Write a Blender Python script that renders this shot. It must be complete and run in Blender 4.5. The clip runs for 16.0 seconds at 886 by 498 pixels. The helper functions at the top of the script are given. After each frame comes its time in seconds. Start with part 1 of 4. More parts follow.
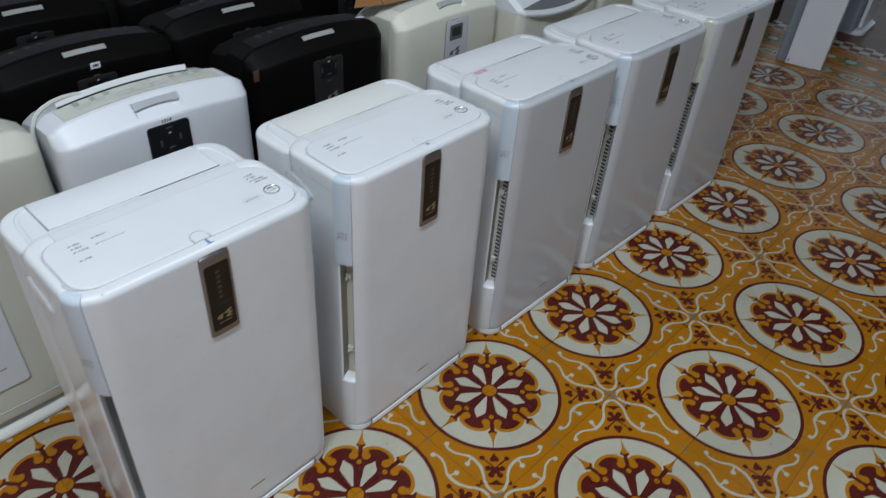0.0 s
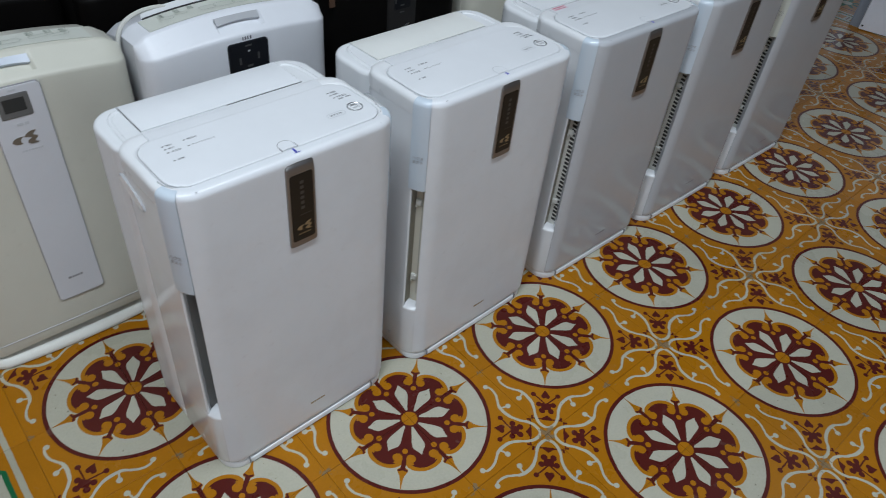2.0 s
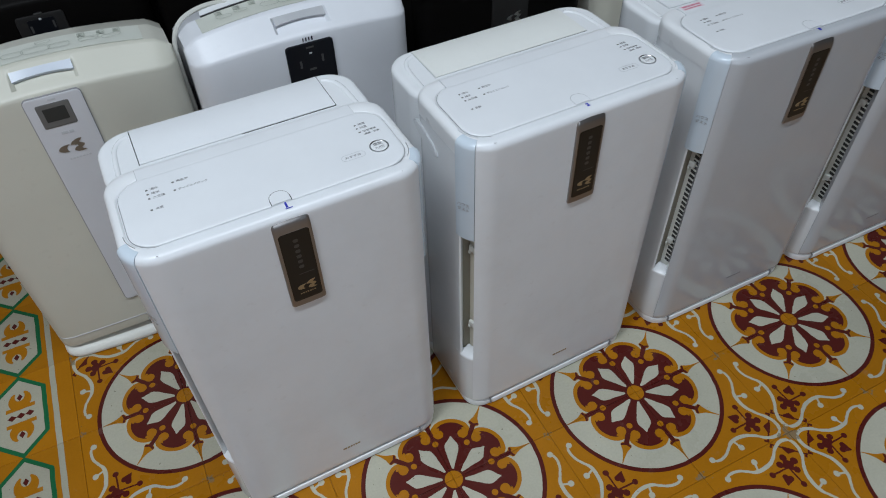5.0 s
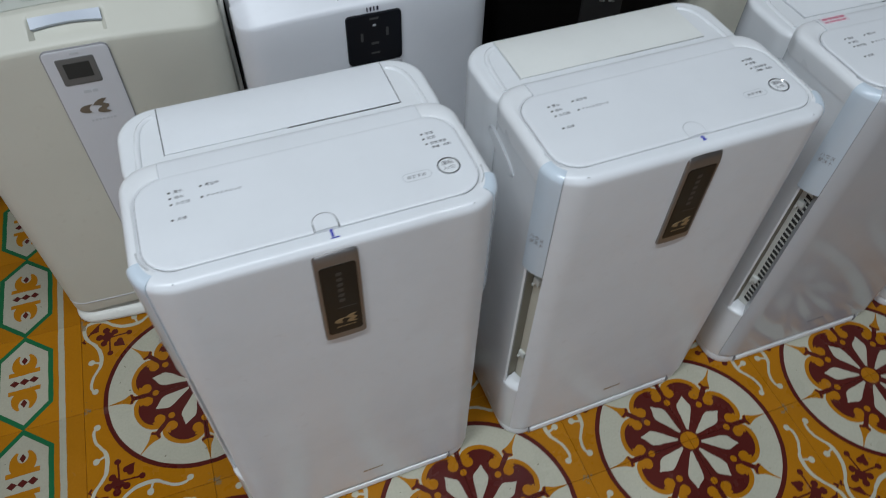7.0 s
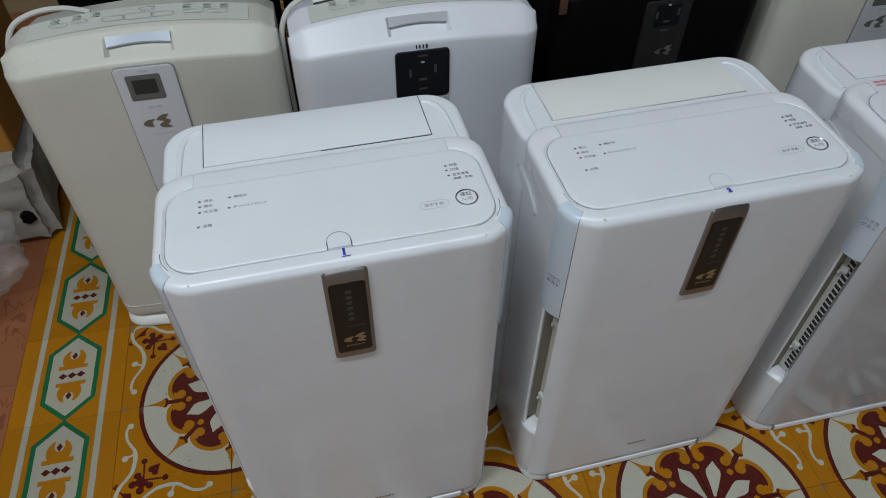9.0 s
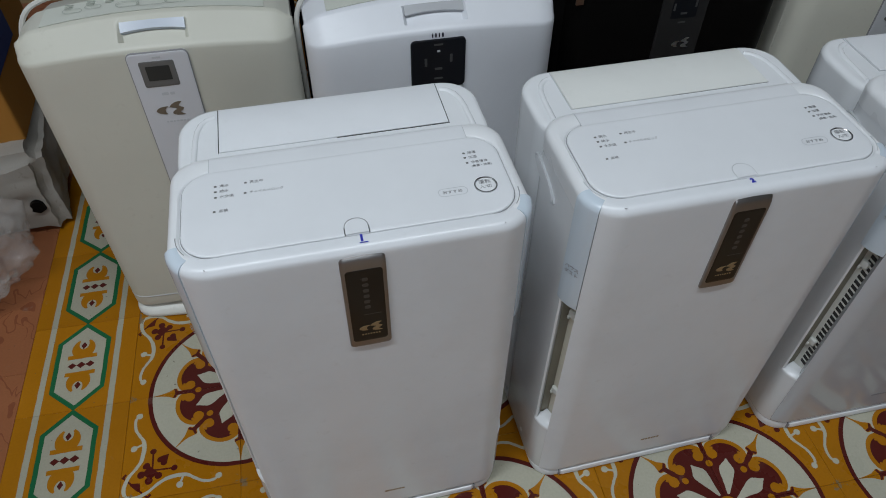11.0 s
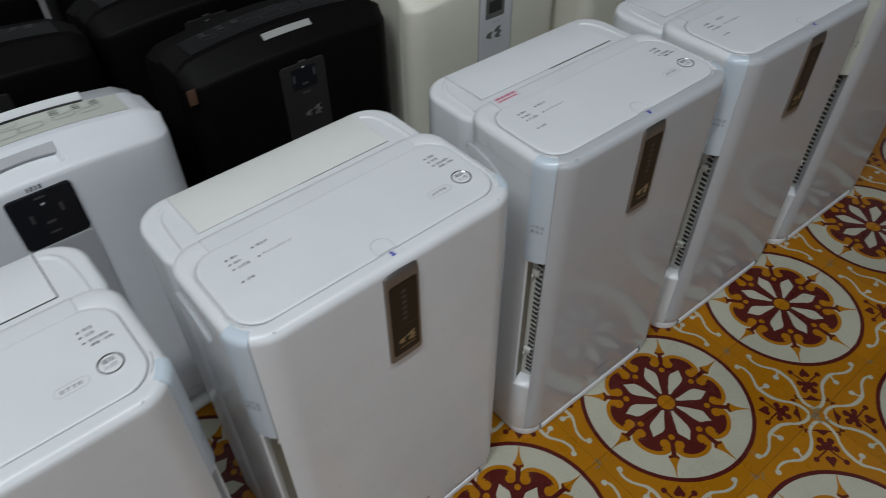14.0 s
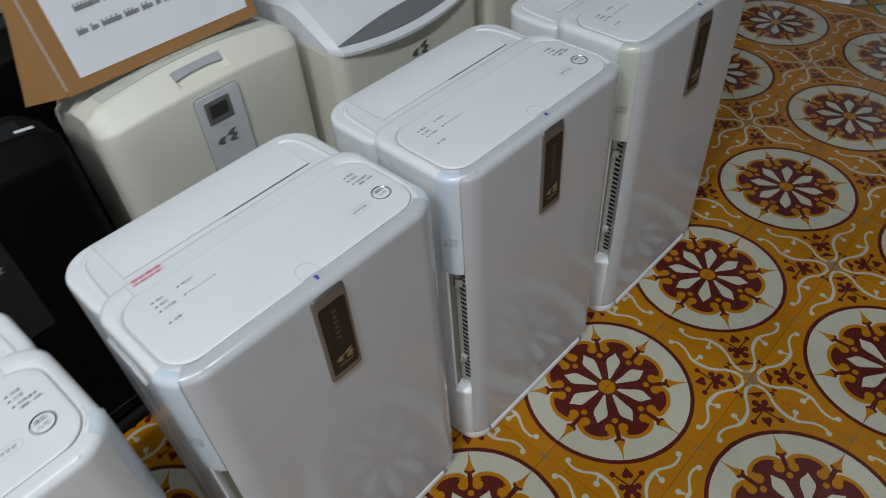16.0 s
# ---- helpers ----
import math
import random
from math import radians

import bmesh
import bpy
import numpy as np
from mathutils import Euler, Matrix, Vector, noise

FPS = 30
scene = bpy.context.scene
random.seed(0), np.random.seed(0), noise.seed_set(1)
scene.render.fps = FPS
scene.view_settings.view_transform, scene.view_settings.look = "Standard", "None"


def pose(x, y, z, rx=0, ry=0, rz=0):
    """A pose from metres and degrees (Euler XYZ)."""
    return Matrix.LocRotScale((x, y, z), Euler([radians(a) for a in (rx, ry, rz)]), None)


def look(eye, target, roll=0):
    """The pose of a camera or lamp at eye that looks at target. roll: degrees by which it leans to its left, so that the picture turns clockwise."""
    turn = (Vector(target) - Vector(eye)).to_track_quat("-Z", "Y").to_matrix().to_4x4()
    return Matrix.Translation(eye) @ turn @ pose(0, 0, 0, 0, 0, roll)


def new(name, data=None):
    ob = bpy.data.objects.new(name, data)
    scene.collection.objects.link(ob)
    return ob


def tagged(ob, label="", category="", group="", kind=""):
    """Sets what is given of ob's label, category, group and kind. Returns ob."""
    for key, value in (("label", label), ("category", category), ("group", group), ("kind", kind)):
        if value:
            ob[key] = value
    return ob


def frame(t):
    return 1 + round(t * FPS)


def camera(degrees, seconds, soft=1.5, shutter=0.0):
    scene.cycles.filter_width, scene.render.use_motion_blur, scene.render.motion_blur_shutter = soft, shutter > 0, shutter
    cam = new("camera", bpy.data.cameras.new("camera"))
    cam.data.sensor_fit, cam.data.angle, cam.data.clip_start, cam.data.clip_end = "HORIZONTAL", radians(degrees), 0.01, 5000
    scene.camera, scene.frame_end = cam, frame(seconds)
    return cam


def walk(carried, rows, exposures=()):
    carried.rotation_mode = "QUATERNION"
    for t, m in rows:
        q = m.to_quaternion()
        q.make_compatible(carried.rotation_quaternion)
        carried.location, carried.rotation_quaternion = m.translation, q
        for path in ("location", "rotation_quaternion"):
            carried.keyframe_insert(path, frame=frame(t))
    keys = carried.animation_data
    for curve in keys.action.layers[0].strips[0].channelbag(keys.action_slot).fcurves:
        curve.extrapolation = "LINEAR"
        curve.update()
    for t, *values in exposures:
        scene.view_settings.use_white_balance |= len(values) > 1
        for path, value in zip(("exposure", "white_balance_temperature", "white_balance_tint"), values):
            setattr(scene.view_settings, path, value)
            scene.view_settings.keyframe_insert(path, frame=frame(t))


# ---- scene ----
cam = camera(64.7, 16.0, soft=0.95, shutter=0.4)
PATH = [
    (0, (-0.503, -0.637, 1.238), (0.677, 0.429, 0.025), 4.4),
    (0.5, (-0.548, -0.619, 1.206), (0.57, 0.431, -0.077), 4.5),
    (1, (-0.563, -0.619, 1.198), (0.571, 0.404, -0.094), 6.7),
    (1.5, (-0.563, -0.628, 1.205), (0.574, 0.406, -0.074), 5.8),
    (2, (-0.58, -0.622, 1.194), (0.492, 0.449, -0.111), 6.3),
    (2.5, (-0.597, -0.607, 1.19), (0.44, 0.487, -0.124), 6.7),
    (3, (-0.586, -0.6, 1.19), (0.397, 0.535, -0.131), 5.5),
    (3.5, (-0.495, -0.562, 1.198), (0.353, 0.649, -0.149), 2.9),
    (4, (-0.355, -0.544, 1.21), (0.374, 0.718, -0.159), 2.7),
    (4.5, (-0.257, -0.576, 1.211), (0.343, 0.733, -0.177), -0.8),
    (4.7, (-0.245, -0.561, 1.206), (0.343, 0.732, -0.202), -2.5),
    (6.8, (-0.256, -0.327, 1.16), (0.241, 0.816, -0.404), 3.6),
    (7, (-0.215, -0.336, 1.163), (0.248, 0.845, -0.384), 2.2),
    (7.5, (-0.141, -0.369, 1.171), (0.158, 0.895, -0.35), 1.2),
    (8, (-0.099, -0.407, 1.171), (0.102, 0.908, -0.322), -0.7),
    (8.5, (-0.145, -0.388, 1.162), (0.185, 0.941, -0.297), 0.9),
    (9, (-0.16, -0.374, 1.163), (0.134, 0.954, -0.304), 0.5),
    (9.5, (-0.167, -0.377, 1.146), (0.133, 0.958, -0.312), 2.5),
    (9.7, (-0.168, -0.374, 1.149), (0.121, 0.958, -0.315), 1.0),
    (11.8, (-0.177, -0.371, 1.146), (0.104, 0.953, -0.327), 0.7),
    (12, (-0.168, -0.367, 1.151), (0.155, 0.945, -0.323), 0.4),
    (12.5, (-0.137, -0.352, 1.154), (0.33, 0.93, -0.309), -0.2),
    (13, (-0.104, -0.351, 1.163), (0.482, 0.905, -0.279), -1.1),
    (13.5, (-0.063, -0.344, 1.164), (0.702, 0.855, -0.242), -0.9),
    (14, (-0.015, -0.333, 1.167), (0.877, 0.792, -0.225), -0.7),
    (14.5, (0.076, -0.328, 1.181), (1.045, 0.716, -0.224), -0.6),
    (15, (0.201, -0.346, 1.184), (1.208, 0.676, -0.209), -1.0),
    (15.5, (0.347, -0.375, 1.202), (1.323, 0.671, -0.195), -0.7),
    (16, (0.447, -0.361, 1.192), (1.421, 0.676, -0.213), -4.9),
]
walk(cam, [(t, look(eye, aim, roll)) for t, eye, aim, roll in PATH],
     [(0, -0.06, 6320, 10.5), (2, -0.06, 6260, 10.5), (4.5, -0.12, 6290, 10.5), (7, -0.24, 6380, 10.5), (7.5, -0.39, 6420, 10.5), (8, -0.42, 6430, 10.5), (9.5, -0.41, 6450, 10.5),
      (12, -0.44, 6480, 10.5), (13.5, -0.48, 6600, 10.5), (14, -0.37, 6680, 10.5), (14.5, -0.17, 6720, 10.5), (16, 0.05, 6650, 10.5)])

# ---- light ----
world = bpy.data.worlds.new("world")
scene.world = world
world.use_nodes = True
world.node_tree.nodes["Background"].inputs["Color"].default_value = (0.75, 0.85, 1.0, 1)
world.node_tree.nodes["Background"].inputs["Strength"].default_value = 0.25


def area_lamp(name, matrix, sx, sy, power, color):
    d = bpy.data.lights.new(name, "AREA")
    d.shape, d.size, d.size_y, d.energy, d.color = "RECTANGLE", sx, sy, power, color
    ob = new(name, d)
    ob.matrix_world = matrix
    return ob


CEILING = 3.1
TUBES = [(-1.10, -0.45), (0.40, -0.45), (3.0, -0.46)]
for (tx, ty), power in zip(TUBES, (47, 25, 3)):
    area_lamp("tube_light", pose(tx, ty, CEILING - 0.115, 0, 0, 0), 1.2, 0.12, power, (0.86, 0.94, 1.0))
area_lamp("doorway_light", look((5.55, 0.9, 1.2), (0, 0.6, 0.6)), 1.7, 2.0, 5, (0.82, 0.92, 1.0))
# Unseen fill lamp, added to brighten the machine fronts.
area_lamp("shopfront_light", look((-0.35, -3.45, 1.75), (-0.35, 0, 0.5)), 1.9, 1.6, 21, (0.84, 0.92, 1.0))


# ---- node helper: arithmetic on sockets ----
class Sock:
    tree = None

    def __init__(self, s):
        self.s = s

    @staticmethod
    def op(name, *args):
        n = Sock.tree.nodes.new("ShaderNodeMath")
        n.operation = name
        for i, a in enumerate(args):
            if isinstance(a, Sock):
                Sock.tree.links.new(a.s, n.inputs[i])
            else:
                n.inputs[i].default_value = a
        return Sock(n.outputs[0])

    def __add__(self, o): return Sock.op("ADD", self, o)
    def __radd__(self, o): return Sock.op("ADD", o, self)
    def __sub__(self, o): return Sock.op("SUBTRACT", self, o)
    def __rsub__(self, o): return Sock.op("SUBTRACT", o, self)
    def __mul__(self, o): return Sock.op("MULTIPLY", self, o)
    def __rmul__(self, o): return Sock.op("MULTIPLY", o, self)
    def __truediv__(self, o): return Sock.op("DIVIDE", self, o)
    def __lt__(self, o): return Sock.op("LESS_THAN", self, o)
    def __gt__(self, o): return Sock.op("GREATER_THAN", self, o)
    def __abs__(self): return Sock.op("ABSOLUTE", self)


def smin(a, b): return Sock.op("MINIMUM", a, b)
def smax(a, b): return Sock.op("MAXIMUM", a, b)
def hypot(a, b): return Sock.op("SQRT", a * a + b * b)


def curve_of(x, x0, x1, y1, pts):
    """A smooth function of x through pts, given as (x, y), on [x0, x1], with values up to y1."""
    n = Sock.tree.nodes.new("ShaderNodeFloatCurve")
    Sock.tree.links.new(((x - x0) / (x1 - x0)).s, n.inputs["Value"])
    c = n.mapping.curves[0]
    pts = [((a - x0) / (x1 - x0), b / y1) for a, b in pts]
    c.points[0].location, c.points[1].location = pts[0], pts[-1]
    for p in pts[1:-1]:
        c.points.new(*p)
    n.mapping.update()
    return Sock(n.outputs[0]) * y1


def paint(base, mask, color):
    n = Sock.tree.nodes.new("ShaderNodeMix")
    n.data_type = "RGBA"
    Sock.tree.links.new(mask.s, n.inputs["Factor"])
    Sock.tree.links.new(base, n.inputs["A"])
    if isinstance(color, tuple):
        n.inputs["B"].default_value = (*color, 1)
    else:
        Sock.tree.links.new(color, n.inputs["B"])
    return n.outputs["Result"]


def noise_sock(scale, detail=3.0, rough=0.55, coords=None):
    n = Sock.tree.nodes.new("ShaderNodeTexNoise")
    n.inputs["Scale"].default_value, n.inputs["Detail"].default_value, n.inputs["Roughness"].default_value = scale, detail, rough
    if coords is not None:
        Sock.tree.links.new(coords, n.inputs["Vector"])
    return Sock(n.outputs["Fac"])


def begin(name):
    m = bpy.data.materials.new(name)
    m.use_nodes = True
    Sock.tree = m.node_tree
    return m, m.node_tree.nodes["Principled BSDF"]


def shade(color, factor):
    """color (socket) times a grey factor."""
    n = Sock.tree.nodes.new("ShaderNodeMix")
    n.data_type, n.blend_type = "RGBA", "MULTIPLY"
    n.inputs["Factor"].default_value = 1
    Sock.tree.links.new(color, n.inputs["A"])
    Sock.tree.links.new(factor.s, n.inputs["B"])
    return n.outputs["Result"]


def rgb(c):
    n = Sock.tree.nodes.new("ShaderNodeRGB")
    n.outputs[0].default_value = (*c, 1)
    return n.outputs[0]


def bump(bsdf, height, distance, strength=0.3):
    n = Sock.tree.nodes.new("ShaderNodeBump")
    n.inputs["Distance"].default_value, n.inputs["Strength"].default_value = distance, strength
    Sock.tree.links.new(height.s, n.inputs["Height"])
    Sock.tree.links.new(n.outputs[0], bsdf.inputs["Normal"])


def plastic(name, color, rough=0.3, spec=0.5, dirt=0.12, dirt_color=(0.25, 0.2, 0.14), grain=0.0, coat=0.0, metal=0.0, wave=0.0, smudge=0.0):
    m, b = begin(name)
    co = Sock.tree.nodes.new("ShaderNodeTexCoord").outputs["Object"]
    big = noise_sock(7, 4, 0.6, co)
    fine = noise_sock(60, 3, 0.6, co)
    col = shade(rgb(color), 0.93 + 0.14 * big)
    if dirt:
        spots = smax(fine * 2.2 - 1.35, 0.0) * smax(big * 3 - 1.2, 0.0)
        col = paint(col, smin(spots * dirt * 4, dirt * 3), dirt_color)
    gloss = rough + 0.12 * (big - 0.4)
    if smudge:
        wiped = smin(smax(noise_sock(4.5, 5, 0.65, co) * 3.2 - 1.55, 0.0), 1.0)
        col = paint(col, wiped * smudge, (0.46, 0.42, 0.38))
        gloss = gloss + 0.10 * wiped
    Sock.tree.links.new(col, b.inputs["Base Color"])
    Sock.tree.links.new(gloss.s, b.inputs["Roughness"])
    b.inputs["Specular IOR Level"].default_value = spec
    b.inputs["Metallic"].default_value = metal
    b.inputs["Coat Weight"].default_value = coat
    b.inputs["Coat Roughness"].default_value = 0.05
    if wave:
        bump(b, noise_sock(9, 2, 0.5, co), 0.004, wave)
    if grain:
        bump(b, noise_sock(900, 2, 0.5, co), 0.0004, grain)
    return m


WHITE = plastic("white_plastic", (0.79, 0.805, 0.82), 0.28, dirt=0.05, grain=0.15)
PANEL = plastic("white_gloss_panel", (0.755, 0.778, 0.805), 0.3, dirt=0.16, coat=0.12, wave=0.10, smudge=0.20)
# Pearl gloss finish; its grey also holds the dimmer light on these fronts.
DIMPEARL = plastic("dimmed_pearl_gloss_panel", (0.51, 0.53, 0.56), 0.17, spec=0.5, dirt=0.14, coat=0.35, wave=0.08, smudge=0.14)
LIDWHITE = plastic("white_lid", (0.77, 0.79, 0.815), 0.3, dirt=0.04)
LIDCREAM = plastic("yellowed_lid", (0.76, 0.77, 0.74), 0.35, dirt=0.05)
# First machine's grip plate, whitened for the light caught in its recess.
GRIPLIT = plastic("lit_grip_white", (0.88, 0.88, 0.88), 0.35, dirt=0)
SIDE = plastic("side_white", (0.80, 0.82, 0.84), 0.2, dirt=0.03, coat=0.2)
STRIP = plastic("pale_blue_strip", (0.60, 0.68, 0.755), 0.2, dirt=0.03, coat=0.3)
STRIPYEL = plastic("yellowed_strip", (0.56, 0.585, 0.525), 0.2, dirt=0.03, coat=0.3)
SEAM = plastic("seam_grey", (0.52, 0.54, 0.56), 0.6, dirt=0)
GAP = plastic("gap_dark", (0.03, 0.03, 0.03), 0.7, dirt=0)
CAVITY = plastic("cavity_beige", (0.66, 0.635, 0.54), 0.6, dirt=0.3)
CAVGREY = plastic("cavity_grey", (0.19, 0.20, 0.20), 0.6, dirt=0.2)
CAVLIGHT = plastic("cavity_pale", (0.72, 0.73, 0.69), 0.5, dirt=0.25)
# Darker cavity beige: the shade at the slot backs, put into the colour.
CAVSHADE = plastic("cavity_beige_shade", (0.28, 0.265, 0.21), 0.6, dirt=0.3)
LAMPGREY = plastic("lamp_grey", (0.055, 0.05, 0.045), 0.3, dirt=0)
STICKER = plastic("pink_white_sticker", (0.75, 0.66, 0.70), 0.3, dirt=0)
BRONZE = plastic("gunmetal_frame", (0.30, 0.288, 0.28), 0.28, metal=0.85, dirt=0.05)
BADGE = plastic("badge_window", (0.016, 0.013, 0.010), 0.3, spec=0.3, dirt=0, coat=0.08)
GOLDINK = plastic("gold_print", (0.36, 0.27, 0.15), 0.35, metal=0.5, dirt=0)
INK = plastic("grey_print", (0.25, 0.25, 0.26), 0.5, dirt=0)
BLUEINK = plastic("blue_marker", (0.03, 0.04, 0.42), 0.5, dirt=0)
BLACKINK = plastic("black_marker", (0.012, 0.012, 0.03), 0.5, dirt=0)
BROWNINK = plastic("brown_metallic_print", (0.19, 0.16, 0.12), 0.35, metal=0.3, dirt=0)
FILMPRINT = plastic("film_print", (0.40, 0.43, 0.38), 0.5, dirt=0)
REDINK = plastic("red_print", (0.60, 0.22, 0.29), 0.5, dirt=0)
CHROME = plastic("satin_chrome", (0.62, 0.63, 0.64), 0.22, metal=1.0, dirt=0)
# Cream raised in colour for the stronger light on the right-hand machines.
LITCREAM = plastic("lit_cream_plastic", (0.74, 0.725, 0.63), 0.42, dirt=0.16, grain=0.4)
FOOTCREAM = plastic("off_white_foot", (0.70, 0.70, 0.65), 0.4, dirt=0.2)
CREAM = plastic("cream_plastic", (0.585, 0.578, 0.50), 0.42, dirt=0.16, grain=0.4)
CREAMTOP = plastic("cream_top", (0.56, 0.555, 0.49), 0.38, dirt=0.14, grain=0.3)
BWHITE = plastic("cool_white_plastic", (0.74, 0.76, 0.80), 0.34, dirt=0.06, grain=0.3)
BLACK = plastic("black_plastic", (0.0045, 0.004, 0.0038), 0.48, spec=0.07, dirt=0, grain=0.3)
BLACKTOP = plastic("dark_brown_top", (0.0085, 0.0078, 0.0076), 0.58, spec=0.12, grain=0.4, dirt=0.06, dirt_color=(0.12, 0.11, 0.1))
FILM = plastic("green_grey_film", (0.60, 0.62, 0.56), 0.4, dirt=0.2)
DISPGREY = plastic("dark_grey_display_strip", (0.024, 0.023, 0.023), 0.35, spec=0.25, dirt=0.05)
FILMGREY = plastic("dark_grey_film", (0.0095, 0.0095, 0.010), 0.35, spec=0.25, dirt=0.05)
DIMPRINT = plastic("dim_grey_print", (0.06, 0.06, 0.06), 0.5, dirt=0)
SILVERPANEL = plastic("silver_white_strip", (0.62, 0.63, 0.66), 0.42, dirt=0.05)
GREYBAR = plastic("grey_handle_bar", (0.40, 0.41, 0.43), 0.36, dirt=0.05)
LIGHTBAR = plastic("light_grey_handle_bar", (0.36, 0.36, 0.35), 0.36, dirt=0.05)
BLUEBAR = plastic("pale_blue_handle_bar", (0.47, 0.52, 0.60), 0.26, dirt=0.03)
LCDFRAME = plastic("lcd_frame", (0.13, 0.13, 0.125), 0.35, dirt=0)
LCD = plastic("lcd_screen", (0.035, 0.036, 0.034), 0.4, spec=0.25, dirt=0)
DISPLAY = plastic("black_display", (0.007, 0.008, 0.011), 0.3, spec=0.25, dirt=0)
GREYGLOSS = plastic("grey_gloss_console", (0.17, 0.18, 0.19), 0.2, dirt=0, coat=0.4)
CORD = plastic("grey_white_cord", (0.58, 0.58, 0.54), 0.45, dirt=0.2)
CARD = plastic("brown_cardboard", (0.33, 0.17, 0.065), 0.85, spec=0.2, dirt=0.15)
PAPER = plastic("white_paper", (0.74, 0.76, 0.80), 0.8, spec=0.2, dirt=0.04)
TAPE = plastic("clear_tape", (0.44, 0.37, 0.29), 0.12, dirt=0, coat=0.6)
ORANGEBOX = plastic("orange_cardboard", (0.36, 0.16, 0.03), 0.8, spec=0.2, dirt=0.3)
BLUEPRINT = plastic("blue_print_card", (0.02, 0.04, 0.16), 0.7, dirt=0.1)
FOAM = plastic("dirty_foam", (0.32, 0.298, 0.265), 0.7, dirt=0.7, dirt_color=(0.08, 0.06, 0.04))
# Wall grey set well under white to darken what the black tops reflect.
DIMWALL = plastic("dimmed_wall_paint", (0.34, 0.35, 0.36), 0.8, spec=0.2, dirt=0.1)
# Whiter paint for the unseen west wall, a reflector for the left flanks.
BOUNCEWALL = plastic("bounce_wall_white", (0.66, 0.67, 0.66), 0.8, spec=0.2, dirt=0.1)
DARKTAPE = plastic("brown_packing_tape", (0.085, 0.045, 0.028), 0.3, dirt=0.1)
# Ceiling darkened likewise, for dimmer reflections and less bounce.
DIMCEILING = plastic("dimmed_ceiling_paint", (0.24, 0.235, 0.225), 0.85, spec=0.2, dirt=0.04)
METALWHITE = plastic("white_enamel", (0.80, 0.82, 0.88), 0.35, dirt=0.12)
METALGREY = plastic("blue_grey_enamel", (0.26, 0.29, 0.34), 0.4, dirt=0.2)
DARKWOOD = plastic("dark_brown_wood", (0.035, 0.02, 0.013), 0.5, dirt=0.1)
STEEL = plastic("dull_steel", (0.45, 0.45, 0.44), 0.35, metal=0.9, dirt=0.1)


def clear_film():
    m, b = begin("clear_plastic_bag")
    co = Sock.tree.nodes.new("ShaderNodeTexCoord").outputs["Object"]
    b.inputs["Base Color"].default_value = (0.55, 0.52, 0.49, 1)
    b.inputs["Roughness"].default_value = 0.16
    b.inputs["Alpha"].default_value = 0.27
    b.inputs["Specular IOR Level"].default_value = 0.8
    bump(b, noise_sock(55, 3, 0.6, co), 0.004, 0.7)
    return m


BAG = clear_film()

# ---- floor tile materials ----
MUSTARD, MAROON, IVORY, GREEN = (0.385, 0.150, 0.0040), (0.086, 0.012, 0.009), (0.46, 0.445, 0.355), (0.012, 0.12, 0.045)
BONE = (0.385, 0.368, 0.285)


def position():
    g = Sock.tree.nodes.new("ShaderNodeNewGeometry").outputs["Position"]
    sep = Sock.tree.nodes.new("ShaderNodeSeparateXYZ")
    Sock.tree.links.new(g, sep.inputs[0])
    return g, Sock(sep.outputs[0]), Sock(sep.outputs[1])


def worn(col, b, g, rough=0.3):
    """Cement-tile wear: tint from tile to tile, cloudy fading, fine specks and greyish scuffs."""
    rnd = Sock(Sock.tree.nodes.new("ShaderNodeObjectInfo").outputs["Random"])
    cloud, fine, mid = noise_sock(5, 5, 0.62, g), noise_sock(240, 3, 0.6, g), noise_sock(26, 4, 0.6, g)
    col = shade(col, (0.78 + 0.34 * cloud) * (0.93 + 0.14 * rnd) * (0.88 + 0.24 * fine))
    scuff = smin(smax(mid * 4 - 2.55, 0.0) * smax(cloud * 3 - 1.25, 0.0), 0.6)
    col = paint(col, scuff, (0.30, 0.27, 0.22))
    pits = (noise_sock(130, 2, 0.5, g) > 0.735) * 0.6
    col = paint(col, pits, (0.09, 0.07, 0.05))
    Sock.tree.links.new(col, b.inputs["Base Color"])
    Sock.tree.links.new((rough + 0.30 * (cloud - 0.5) + 0.25 * scuff).s, b.inputs["Roughness"])
    b.inputs["Specular IOR Level"].default_value = 0.2
    bump(b, mid + 0.5 * fine, 0.0006, 0.18)


